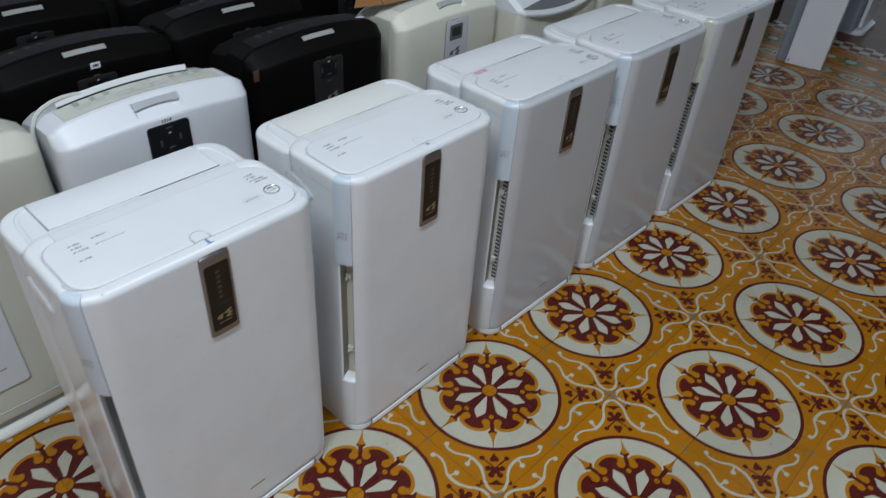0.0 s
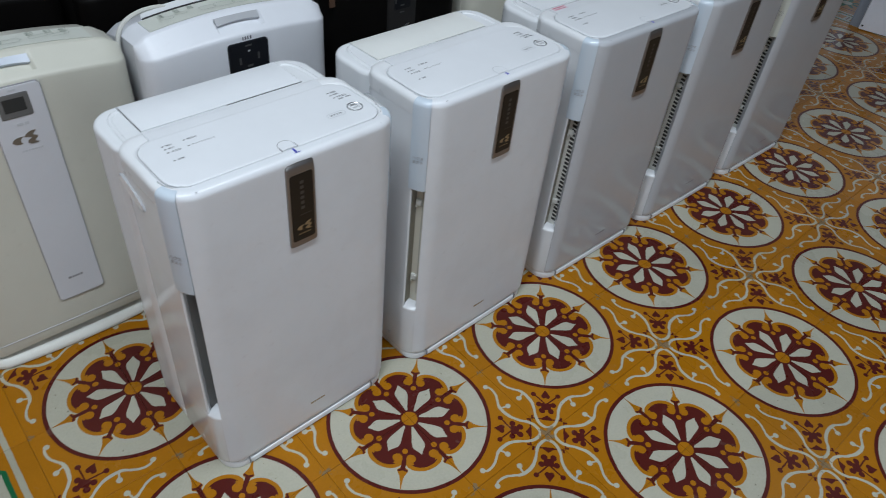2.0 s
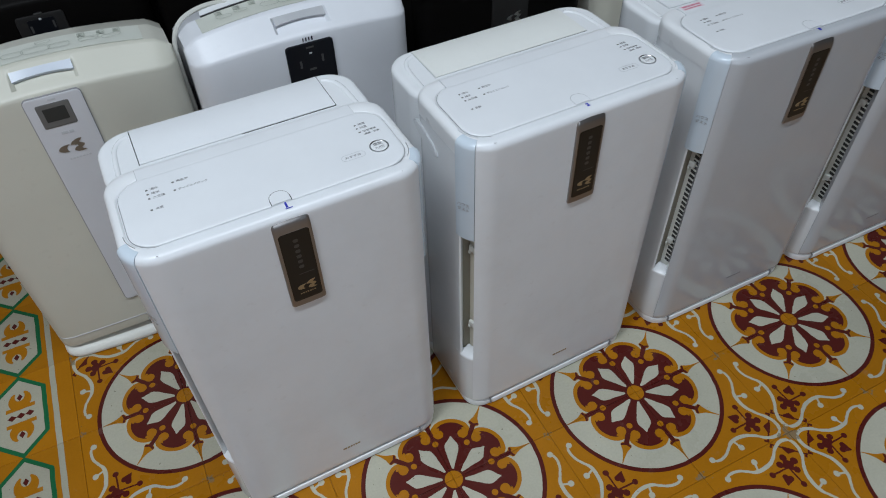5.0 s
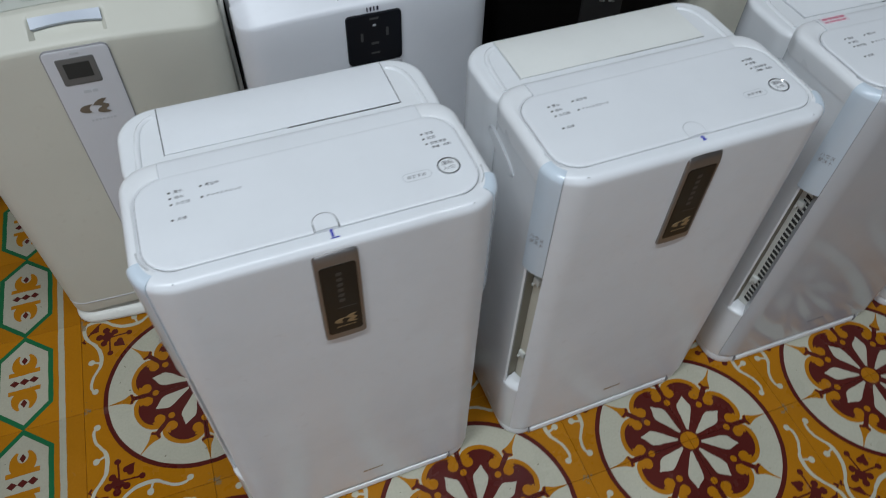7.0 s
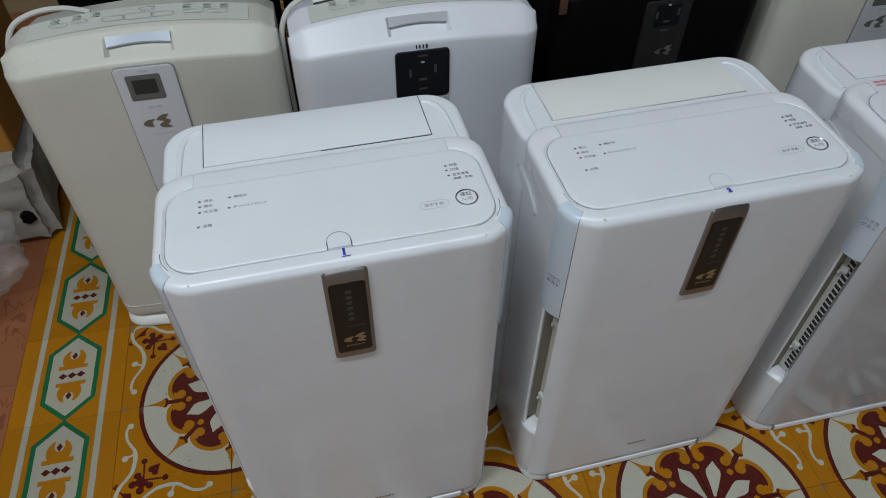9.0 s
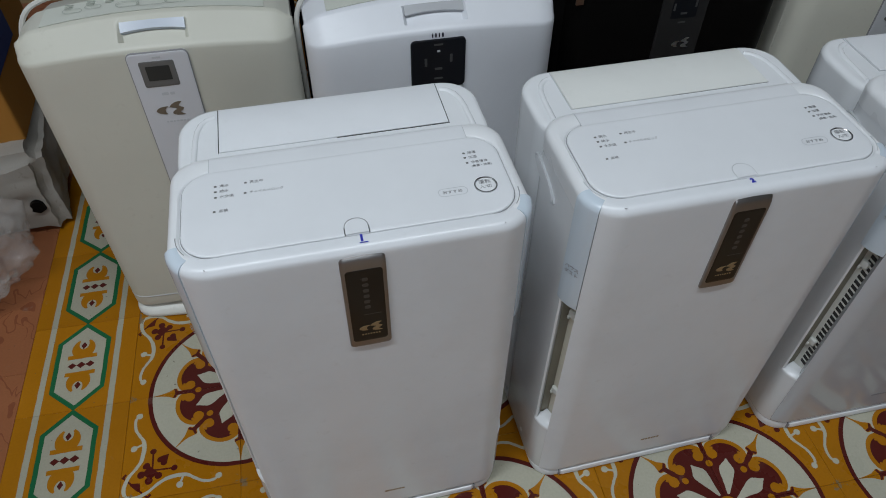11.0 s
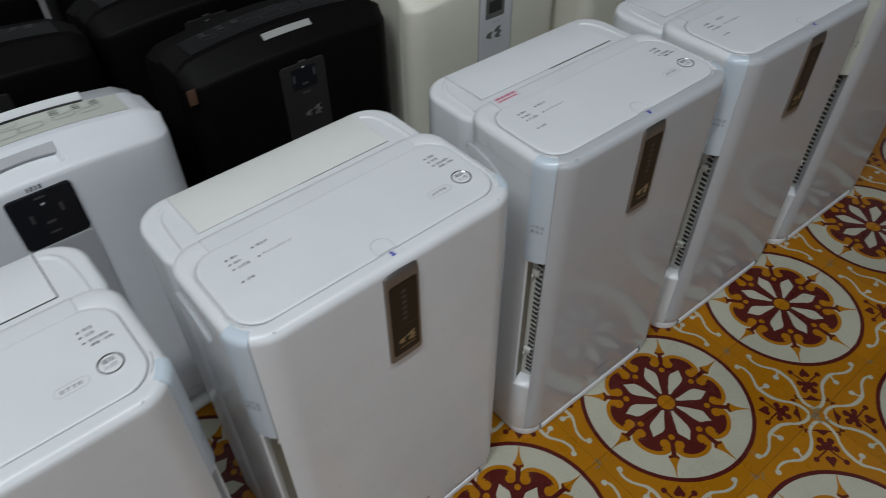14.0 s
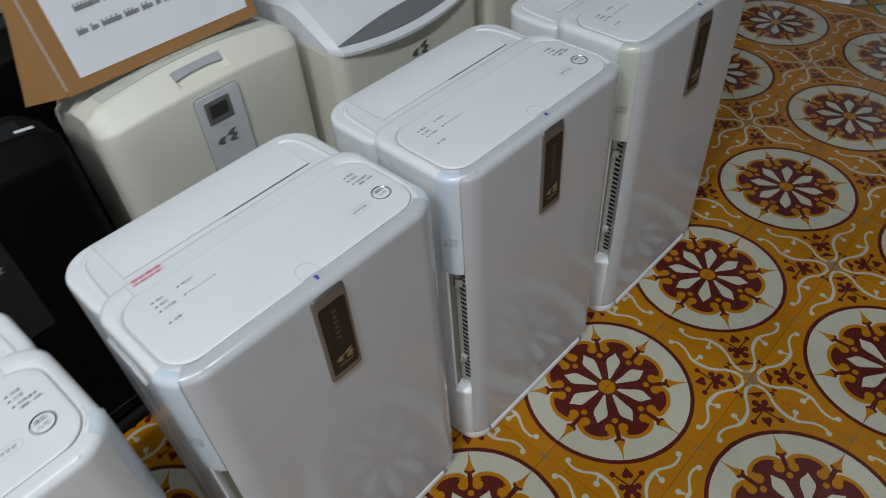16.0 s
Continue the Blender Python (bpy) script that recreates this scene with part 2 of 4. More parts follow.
def medallion_tiles():
    m, b = begin("medallion_cement_tile")
    g, x, y = position()
    wob = noise_sock(38, 1, 0.5, g)
    wob = (wob - 0.5) * 0.0022
    px = abs(Sock.op("WRAP", x, 0.2, -0.2)) + wob
    py = abs(Sock.op("WRAP", y, 0.2, -0.2)) - wob
    u, v = smax(px, py), smin(px, py)
    r = hypot(px, py)
    phi = abs(Sock.op("ARCTAN2", v, u) - math.pi / 8)
    a, e = r * Sock.op("COSINE", phi), r * Sock.op("SINE", phi)
    turn = math.pi / 8 - phi
    sa, se = r * Sock.op("COSINE", turn), r * Sock.op("SINE", turn)
    col = rgb(MUSTARD)
    # corner scrolls
    cu, cv = 0.2 - v, 0.2 - u
    d, w = (cu + cv) * 0.70711, abs(cu - cv) * 0.70711
    mask = (abs(d - 0.035) < 0.0015 + smax(0.0085 - w * 0.75, 0.0)) * (w < 0.032) * (d > 0.0325)
    mask = smax(mask, (abs(w - 0.0305) < 0.0022) * (abs(d - 0.0375) < 0.0045))
    mask = smax(mask, hypot(d - 0.056, w - 0.0092) < 0.0066)
    mask = smax(mask, hypot(d - 0.072, w - 0.0150) < 0.0062)
    mask = smax(mask, (w < 0.0100) * (abs(d - 0.067) < 0.0085))
    mask = smax(mask, (abs(w - 0.004 - (d - 0.076) * 1.05) < 0.0023) * (abs(d - 0.086) < 0.011))
    mask = smax(mask, hypot(d - 0.0970, w - 0.0262) < 0.0054)
    mask = smax(mask, hypot(d - 0.0935, w - 0.0046) < 0.0054)
    mask = smax(mask, (w < (0.110 - d) * 0.66) * (abs(d - 0.1025) < 0.0075))
    col = paint(col, mask, MAROON)
    line = curve_of(cu, 0.0113, 0.168, 0.04, [(0.0113, 0.0113), (0.0165, 0.0074), (0.0255, 0.0062), (0.0407, 0.0102), (0.0622, 0.0250), (0.0849, 0.0335), (0.104, 0.0335),
                                           (0.123, 0.024), (0.139, 0.0160), (0.152, 0.0145), (0.163, 0.0195), (0.168, 0.024)])
    wide = curve_of(cu, 0.0113, 0.168, 0.01, [(0.0113, 0.0034), (0.04, 0.0034), (0.07, 0.0036), (0.1, 0.0036), (0.13, 0.0028), (0.168, 0.0024)])
    mask = (abs(cv - line) < wide) * (cu < 0.163)
    mask = smax(mask, hypot(cu - 0.163, cv - 0.0205) < 0.0056)
    mask = smax(mask, hypot(cu - 0.0985, cv - 0.0165) < 0.0058)
    mask = smax(mask, (abs(cu - 0.0985 - (cv - 0.0165) * 0.35) < 0.0021) * (abs(cv - 0.024) < 0.009))
    col = paint(col, mask, IVORY)
    rag = noise_sock(70, 3, 0.7, g)
    col = paint(col, smax(hypot(cu, cv) < 0.005 + 0.030 * smax(rag - 0.42, 0.0) * 3, hypot(cu - 0.2, cv) < 0.03 * smax(rag - 0.46, 0.0) * 3) * 0.8, (0.20, 0.16, 0.10))
    # medallion, from the rim inwards
    col = paint(col, r < 0.167, MAROON)
    col = paint(col, r < 0.1590, IVORY)
    col = paint(col, hypot((a - 0.096) / 0.0265, e / 0.0375) < 1.0, MUSTARD)
    spike = curve_of(sa, 0.105, 0.160, 0.02, [(0.105, 0.004), (0.112, 0.0045), (0.119, 0.0105), (0.124, 0.0085), (0.135, 0.0038), (0.160, 0.0006)])
    col = paint(col, (se < spike) * (sa > 0.105) * (sa < 0.1583), MUSTARD)
    col = paint(col, (abs(sa - 0.1165 - se * 0.35) < 0.0024) * (se < 0.0095), MAROON)
    col = paint(col, smax((se < 0.0045) * (sa < 0.117), r < 0.086), MAROON)
    col = paint(col, hypot((a - 0.0905) / 0.0245, e / 0.0310) < 1.0, MAROON)
    col = paint(col, hypot(a - 0.0905, e - 0.0225) < 0.0088, MUSTARD)
    col = paint(col, (abs(hypot(a - 0.0925, e - 0.0215) - 0.0095) < 0.0022) * (e > 0.0215), MUSTARD)
    col = paint(col, hypot(sa - 0.077, se) < 0.0058, MUSTARD)
    petal = curve_of(a, 0.018, 0.088, 0.02, [(0.018, 0.001), (0.022, 0.0022), (0.045, 0.0085), (0.060, 0.0125), (0.066, 0.0128), (0.074, 0.0088), (0.082, 0.0030), (0.088, 0.0)])
    col = paint(col, (e < petal) * (a > 0.0205) * (a < 0.086), IVORY)
    col = paint(col, r < 0.0165, MUSTARD)
    worn(col, b, g, 0.29)
    return m


def border_tiles(x_mid):
    m, b = begin("hexagon_border_tile")
    g, x, y = position()
    wob = (noise_sock(38, 1, 0.5, g) - 0.5) * 0.002
    bx = abs(x - x_mid) + wob
    by = abs(Sock.op("WRAP", y - 0.1, 0.1, -0.1)) - wob
    col = rgb(MUSTARD)
    col = paint(col, abs(bx - 0.064) < 0.0055, BONE)
    hexd = smax(bx - 0.0495, (bx + by * 1.12) * 0.70 - 0.0795)
    col = paint(col, hexd < 0.0, GREEN)
    col = paint(col, hexd < -0.0088, BONE)
    bowl = smax(hypot(bx / 0.92, by - 0.038) - 0.0235, by - 0.062)
    bowl = smin(bowl, smax(bx - 0.027, abs(by - 0.0195) - 0.0045))
    bowl = smax(bowl, 0.0115 - hypot(bx * 1.25, by - 0.049))
    bowl = smax(bowl, (by - 0.05) - bx * 0.9)
    col = paint(col, bowl < 0.0, MUSTARD)
    dia = smin(bx * 1.5 + abs(by - 0.046) - 0.0085, smin(bx + by * 1.2 - 0.0088, abs(bx - 0.0165) + by * 1.2 - 0.0085))
    col = paint(col, dia < 0.0, MAROON)
    worn(col, b, g, 0.36)
    return m


def far_band_tiles():
    """Outer border: green rosettes on mustard, then a chequered edge."""
    m, b = begin("rosette_border_tile")
    g, x, y = position()
    wob = (noise_sock(38, 1, 0.5, g) - 0.5) * 0.004
    px = abs(x - 3.31) + wob
    py = abs(Sock.op("WRAP", y, 0.1, -0.1)) - wob
    rr = hypot(px, py)
    th = Sock.op("ARCTAN2", py, px)
    col = rgb(MUSTARD)
    leaf = rr - 0.052 - 0.020 * Sock.op("COSINE", th * 8.0)
    col = paint(col, leaf < 0.0, GREEN)
    col = paint(col, rr < 0.026, IVORY)
    col = paint(col, hypot(px, py - 0.1) < 0.024, IVORY)
    col = paint(col, abs(px - 0.086) < 0.004, MAROON)
    cx, cy = abs(Sock.op("WRAP", x, 0.05, -0.05)) < 0.025, abs(Sock.op("WRAP", y, 0.05, -0.05)) < 0.025
    check = abs(cx - cy)
    edge = x > 3.46
    col = paint(col, edge, IVORY)
    col = paint(col, edge * check, MAROON)
    worn(col, b, g, 0.4)
    return m


def terracotta_tiles():
    m, b = begin("terracotta_print_tile")
    g, x, y = position()
    wx, wy = noise_sock(9, 2, 0.5, g) * 0.16, noise_sock(11, 2, 0.5, g) * 0.16
    px, py = abs(Sock.op("WRAP", x + wx, 0.125, -0.125)), abs(Sock.op("WRAP", y + wy, 0.125, -0.125))
    r = hypot(px, py)
    th = Sock.op("ARCTAN2", py, px)
    col = rgb((0.31, 0.115, 0.05))
    ring = abs(r - 0.055 - 0.018 * Sock.op("SINE", th * 8.0)) < 0.0035
    ring = smax(ring, abs(hypot(px - 0.08, py - 0.08) - 0.022) < 0.003)
    ring = smax(ring, r < 0.012)
    col = paint(col, ring * 0.6, (0.17, 0.045, 0.022))
    worn(col, b, g, 0.35)
    return m


def plain_floor(name, c, rough):
    m, b = begin(name)
    g, x, y = position()
    worn(rgb(c), b, g, rough)
    return m


MEDALLION, BORDER, BORDERFAR, FARBAND, TERRA = medallion_tiles(), border_tiles(-0.7), border_tiles(3.1), far_band_tiles(), terracotta_tiles()
GROUT, BROWNFLOOR = plain_floor("dusty_grout", (0.30, 0.21, 0.11), 0.8), plain_floor("brown_cement", (0.13, 0.07, 0.04), 0.45)


# ---- building kit ----
def mesh_of(bm, name, materials, smooth=40):
    bmesh.ops.recalc_face_normals(bm, faces=bm.faces)
    me = bpy.data.meshes.new(name)
    bm.to_mesh(me)
    bm.free()
    for mt in (materials if isinstance(materials, (list, tuple)) else [materials]):
        me.materials.append(mt)
    if smooth:
        me.shade_smooth()
        me.set_sharp_from_angle(angle=radians(smooth))
    return me


def part(name, bm, material, parent, label="", smooth=40):
    ob = new(name, mesh_of(bm, name, material, smooth))
    ob.parent = parent
    return tagged(ob, label)


def thing(name, matrix, label, category, group="", kind=""):
    ob = new(name)
    ob.empty_display_size = 0.1
    ob.matrix_world = matrix
    return tagged(ob, label, category, group, kind)


def rrect(x0, x1, y0, y1, r, n=6):
    """Rounded rectangle, counter-clockwise, n + 1 points a corner."""
    out = []
    r = max(r, 1e-5)
    for cx, cy, a0 in ((x1 - r, y1 - r, 0), (x0 + r, y1 - r, 90), (x0 + r, y0 + r, 180), (x1 - r, y0 + r, 270)):
        for i in range(n + 1):
            t = radians(a0 + 90 * i / n)
            out.append((cx + r * math.cos(t), cy + r * math.sin(t)))
    return out


def rrect_h(x0, x1, y0, y1, r, n=6):
    """The same with points close to the corners on the straight sides, so that shading stays flat between them."""
    p, out = rrect(x0, x1, y0, y1, r, n), []
    for c in range(4):
        arc = p[c * (n + 1):(c + 1) * (n + 1)]
        before, after = Vector(p[c * (n + 1) - 1]), Vector(p[((c + 1) * (n + 1)) % len(p)])
        a, b = Vector(arc[0]), Vector(arc[-1])
        out += [tuple(a.lerp(before, 0.04))] + arc + [tuple(b.lerp(after, 0.04))]
    return out


def loft(bm, rings, cap0=True, cap1=True, closed=True):
    rows = [[bm.verts.new(p) for p in ring] for ring in rings]
    n = len(rows[0])
    for a, b in zip(rows, rows[1:]):
        for i in range(n if closed else n - 1):
            j = (i + 1) % n
            bm.faces.new((a[i], a[j], b[j], b[i]))
    if cap0:
        bm.faces.new(rows[0][::-1])
    if cap1:
        bm.faces.new(rows[-1])
    return rows


def slab(bm, x0, x1, y0, y1, z0, z1, r=0.004, top=0.002, bottom=0.0, n=6, steps=3, m=None):
    """Upright block with rounded corners in plan and rounded top and bottom edges."""
    rings = []
    for i in range(steps if bottom else 0):
        t = radians(90 * i / steps)
        d = bottom * (1 - math.sin(t))
        rings.append([(x, y, z0 + bottom * (1 - math.cos(t))) for x, y in rrect_h(x0 + d, x1 - d, y0 + d, y1 - d, r - d, n)])
    rings.append([(x, y, z0 + bottom) for x, y in rrect_h(x0, x1, y0, y1, r, n)])
    if z1 - z0 > 0.05:
        for z in (z0 + bottom + 0.004, z1 - top - 0.004):
            rings.append([(x, y, z) for x, y in rrect_h(x0, x1, y0, y1, r, n)])
    rings.append([(x, y, z1 - top) for x, y in rrect_h(x0, x1, y0, y1, r, n)])
    for i in range(1, steps + 1 if top else 1):
        t = radians(90 * i / steps)
        d = top * (1 - math.cos(t))
        rings.append([(x, y, z1 - top + top * math.sin(t)) for x, y in rrect_h(x0 + d, x1 - d, y0 + d, y1 - d, r - d, n)])
    if top and min(x1 - x0, y1 - y0) > 0.03:
        d = top + 0.003
        rings.append([(x, y, z1) for x, y in rrect_h(x0 + d, x1 - d, y0 + d, y1 - d, r - d, n)])
    if m is not None:
        rings = [[m @ Vector(p) for p in ring] for ring in rings]
    loft(bm, rings)
    return bm


def block(x0, x1, y0, y1, z0, z1, r=0.002, top=0.001, bottom=0.0, n=3, steps=2, m=None):
    return slab(bmesh.new(), x0, x1, y0, y1, z0, z1, r, top, bottom, n, steps, m)


def ring_strip(bm, x0, x1, y0, y1, r, w, z, n=8):
    """Thin flat outline of a rounded rectangle."""
    a, b = rrect(x0, x1, y0, y1, r, n), rrect(x0 + w, x1 - w, y0 + w, y1 - w, max(r - w, 1e-4), n)
    va, vb = [bm.verts.new((*p, z)) for p in a], [bm.verts.new((*p, z)) for p in b]
    for i in range(len(va)):
        j = (i + 1) % len(va)
        bm.faces.new((va[i], va[j], vb[j], vb[i]))
    return bm


def disc(bm, cx, cy, z0, z1, r, n=24):
    loft(bm, [[(cx + r * math.cos(t) * k, cy + r * math.sin(t) * k, z) for t in (2 * math.pi * i / n for i in range(n))]
              for k, z in ((1, z0), (1, z1 - 0.0004), (0.96, z1))])
    return bm


FRONT = Matrix.Rotation(radians(90), 4, "X")  # plan (x, y) becomes elevation (x, z), facing -y


def upright(x0, x1, z0, z1, y_front, thick, r=0.004, edge=0.001, n=6):
    """A plate on a front face: its face at y_front, thick metres deep."""
    return slab(bmesh.new(), x0, x1, z0, z1, -(y_front + thick), -y_front, r, edge, 0, n, 2, FRONT)


def tube(bm, pts, radius, n=8):
    rings = []
    for i, p in enumerate(pts):
        d = (Vector(pts[min(i + 1, len(pts) - 1)]) - Vector(pts[max(i - 1, 0)])).normalized()
        q = d.to_track_quat("Z", "Y")
        rings.append([Vector(p) + q @ Vector((radius * math.cos(2 * math.pi * k / n), radius * math.sin(2 * math.pi * k / n), 0)) for k in range(n)])
    loft(bm, rings)
    return bm


def words(name, text, size, matrix, material, parent, bold=0.0):
    """Printed words as a thin mesh, centred at the matrix, readable from its +z side."""
    cu = bpy.data.curves.new(name, "FONT")
    cu.body, cu.size, cu.align_x, cu.align_y, cu.extrude, cu.resolution_u = text, size, "LEFT", "CENTER", 0.00012, 2
    cu.offset = bold
    tmp = bpy.data.objects.new(name, cu)
    scene.collection.objects.link(tmp)
    dg = bpy.context.evaluated_depsgraph_get()
    me = bpy.data.meshes.new_from_object(tmp.evaluated_get(dg))
    bpy.data.objects.remove(tmp)
    bpy.data.curves.remove(cu)
    me.transform(matrix)
    me.materials.clear()
    me.materials.append(material)
    ob = new(name, me)
    ob.parent = parent
    return ob


def bars(name, lengths, height, gap, matrix, material, parent, thick=0.0003):
    """A line of writing as plain bars."""
    bm, x = bmesh.new(), 0.0
    for ln in lengths:
        slab(bm, x, x + ln, -height / 2, height / 2, 0, thick, height * 0.2, 0, 0, 2, 1, matrix)
        x += ln + gap
    return part(name, bm, material, parent, smooth=0)


SWIRL_LEAF = [(-1.25, -0.19), (-1.1, 0.02), (-0.85, 0.16), (-0.53, 0.2), (-0.19, 0.2), (-0.38, 0.08), (-0.51, -0.1), (-0.51, -0.37), (-0.4, -0.49), (-0.58, -0.54), (-0.91, -0.48), (-1.15, -0.35)]
SWIRL_PAIR = [(-0.15, 0.11), (0.05, 0.35), (0.38, 0.54), (0.66, 0.59), (0.95, 0.57), (0.79, 0.4), (0.66, 0.3), (0.64, 0.17), (0.8, 0.06), (1.0, -0.04), (0.92, -0.23), (0.74, -0.34),
              (0.65, -0.44), (0.78, -0.57), (1.01, -0.7), (0.71, -0.74), (0.34, -0.72), (0.03, -0.57), (0.04, -0.4), (0.21, -0.24), (0.44, -0.16), (0.4, -0.06), (0.18, 0.02)]


def emblem(name, matrix, size, material, parent):
    """Plain swirl: one leaf, and two wavy leaves stacked beside it."""
    bm = bmesh.new()
    for ring in (SWIRL_LEAF, SWIRL_PAIR):
        loft(bm, [[matrix @ Vector((x * size, y * size, z)) for x, y in ring] for z in (0, 0.0004)])
    return part(name, bm, material, parent, smooth=0)


# ---- room ----
def box_mesh(x0, x1, y0, y1, z0, z1):
    return block(x0, x1, y0, y1, z0, z1, 0.0005, 0, 0, 1, 1)


def structure(name, bm, material, label, category):
    ob = new(name, mesh_of(bm, name, material, 30))
    return tagged(ob, label, category, "", "structure")


X0, X1, Y0, Y1 = -2.6, 5.7, -3.6, 2.1
floor = structure("floor", box_mesh(X0, X1, Y0, Y1, -0.12, -0.0035), GROUT, "old patterned cement tile floor with dark worn joints", "floor")
structure("ceiling", box_mesh(X0, X1, Y0, Y1, CEILING, CEILING + 0.12), DIMCEILING, "plain ceiling with tube lights, painted grey to dim reflections", "ceiling")
structure("wall_north", box_mesh(X0, X1, Y1, Y1 + 0.15, 0, CEILING), DIMWALL, "wall behind the stacked machines, painted grey to dim reflections", "wall")
structure("wall_west", box_mesh(X0 - 0.15, X0, Y0, Y1, 0, CEILING), BOUNCEWALL, "unseen side wall kept white to bounce light on the flanks", "wall")
bm = box_mesh(X1, X1 + 0.15, Y0, 0.0, 0, CEILING)
slab(bm, X1, X1 + 0.15, 1.8, Y1, 0, CEILING, 0.0005, 0, 0, 1, 1)
slab(bm, X1, X1 + 0.15, 0.0, 1.8, 2.25, CEILING, 0.0005, 0, 0, 1, 1)
structure("wall_east", bm, DIMWALL, "wall with an open doorway, painted grey to dim reflections", "wall")
# South wall out of view; its opening is added for the fill lamp.
bm = box_mesh(X0, -1.0, Y0 - 0.15, Y0, 0, CEILING)
slab(bm, 2.2, X1, Y0 - 0.15, Y0, 0, CEILING, 0.0005, 0, 0, 1, 1)
slab(bm, -1.0, 2.2, Y0 - 0.15, Y0, 2.6, CEILING, 0.0005, 0, 0, 1, 1)
structure("wall_south", bm, DIMWALL, "dimmed grey wall with an unseen opening added for the front lamp", "wall")
structure("ground", box_mesh(-40, 40, -40, 40, -0.2, -0.13), BROWNFLOOR, "brown ground outside the shop", "ground")

for tx, ty in TUBES:
    lamp = thing("ceiling_light", pose(tx, ty, CEILING), "white tube light fixed under the ceiling", "lamp", "tube lights")
    part("housing", block(-0.64, 0.64, -0.04, 0.04, -0.08, -0.0, 0.006, 0.0), METALWHITE, lamp)


def arched_body(bm, w, stations, profile):
    """Skin over profiles (y, z) taken at stations across the width."""
    loft(bm, [[(x, y, z) for y, z in profile(x)] for x in stations])
    return bm


# ---- slim white purifiers of the front row ----
CORNER = 0.045


def corner_arc(s, r, a0, a1, n=8):
    """Points on a front corner of the slim body, from a0 to a1 degrees away from the front face, on side s."""
    return [(s * (0.1465 + r * math.sin(t)), CORNER - r * math.cos(t)) for t in (radians(a0 + (a1 - a0) * k / n) for k in range(n + 1))]


def body_ring(off, z, y_back=0.182, rb=0.036, n=9):
    """Outline of the slim body in plan: wide front corners, tighter back corners, moved inwards by off."""
    pts = []
    x1, r = 0.1915 - off, rb - off * 0.8
    for k in range(n + 1):
        t = radians(90 * k / n)
        pts.append((x1 - r + r * math.cos(t), y_back - off - r + r * math.sin(t)))
    pts += [(-x, y) for x, y in pts[::-1]]
    front = corner_arc(1, CORNER - off, 0, 90, n)
    pts += [(-x, y) for x, y in front[::-1]] + front
    return [(x, y, z) for x, y in pts]


def cover_ring(grow, z, n=9):
    """Outline of the control cover, point for point beside body_ring."""
    p = rrect(-0.175 - grow, 0.175 + grow, 0.0208 - grow, 0.150 + grow, 0.034 + grow, n)
    return [(x, y, z) for x, y in p]


def panel_ring(off, z):
    """Section of the wrap-round front panel: outer face moved in by off, back face fixed."""
    right, inner = corner_arc(1, CORNER - off, 0, 43), corner_arc(1, 0.026, 0, 43)
    left, inner_left = [(-x, y) for x, y in right[::-1]], [(-x, y) for x, y in inner[::-1]]
    return [(x, y, z) for x, y in left + right + inner[::-1] + inner_left[::-1]]


FOLD = [(radians(15 * k), 0.0105) for k in range(7)]


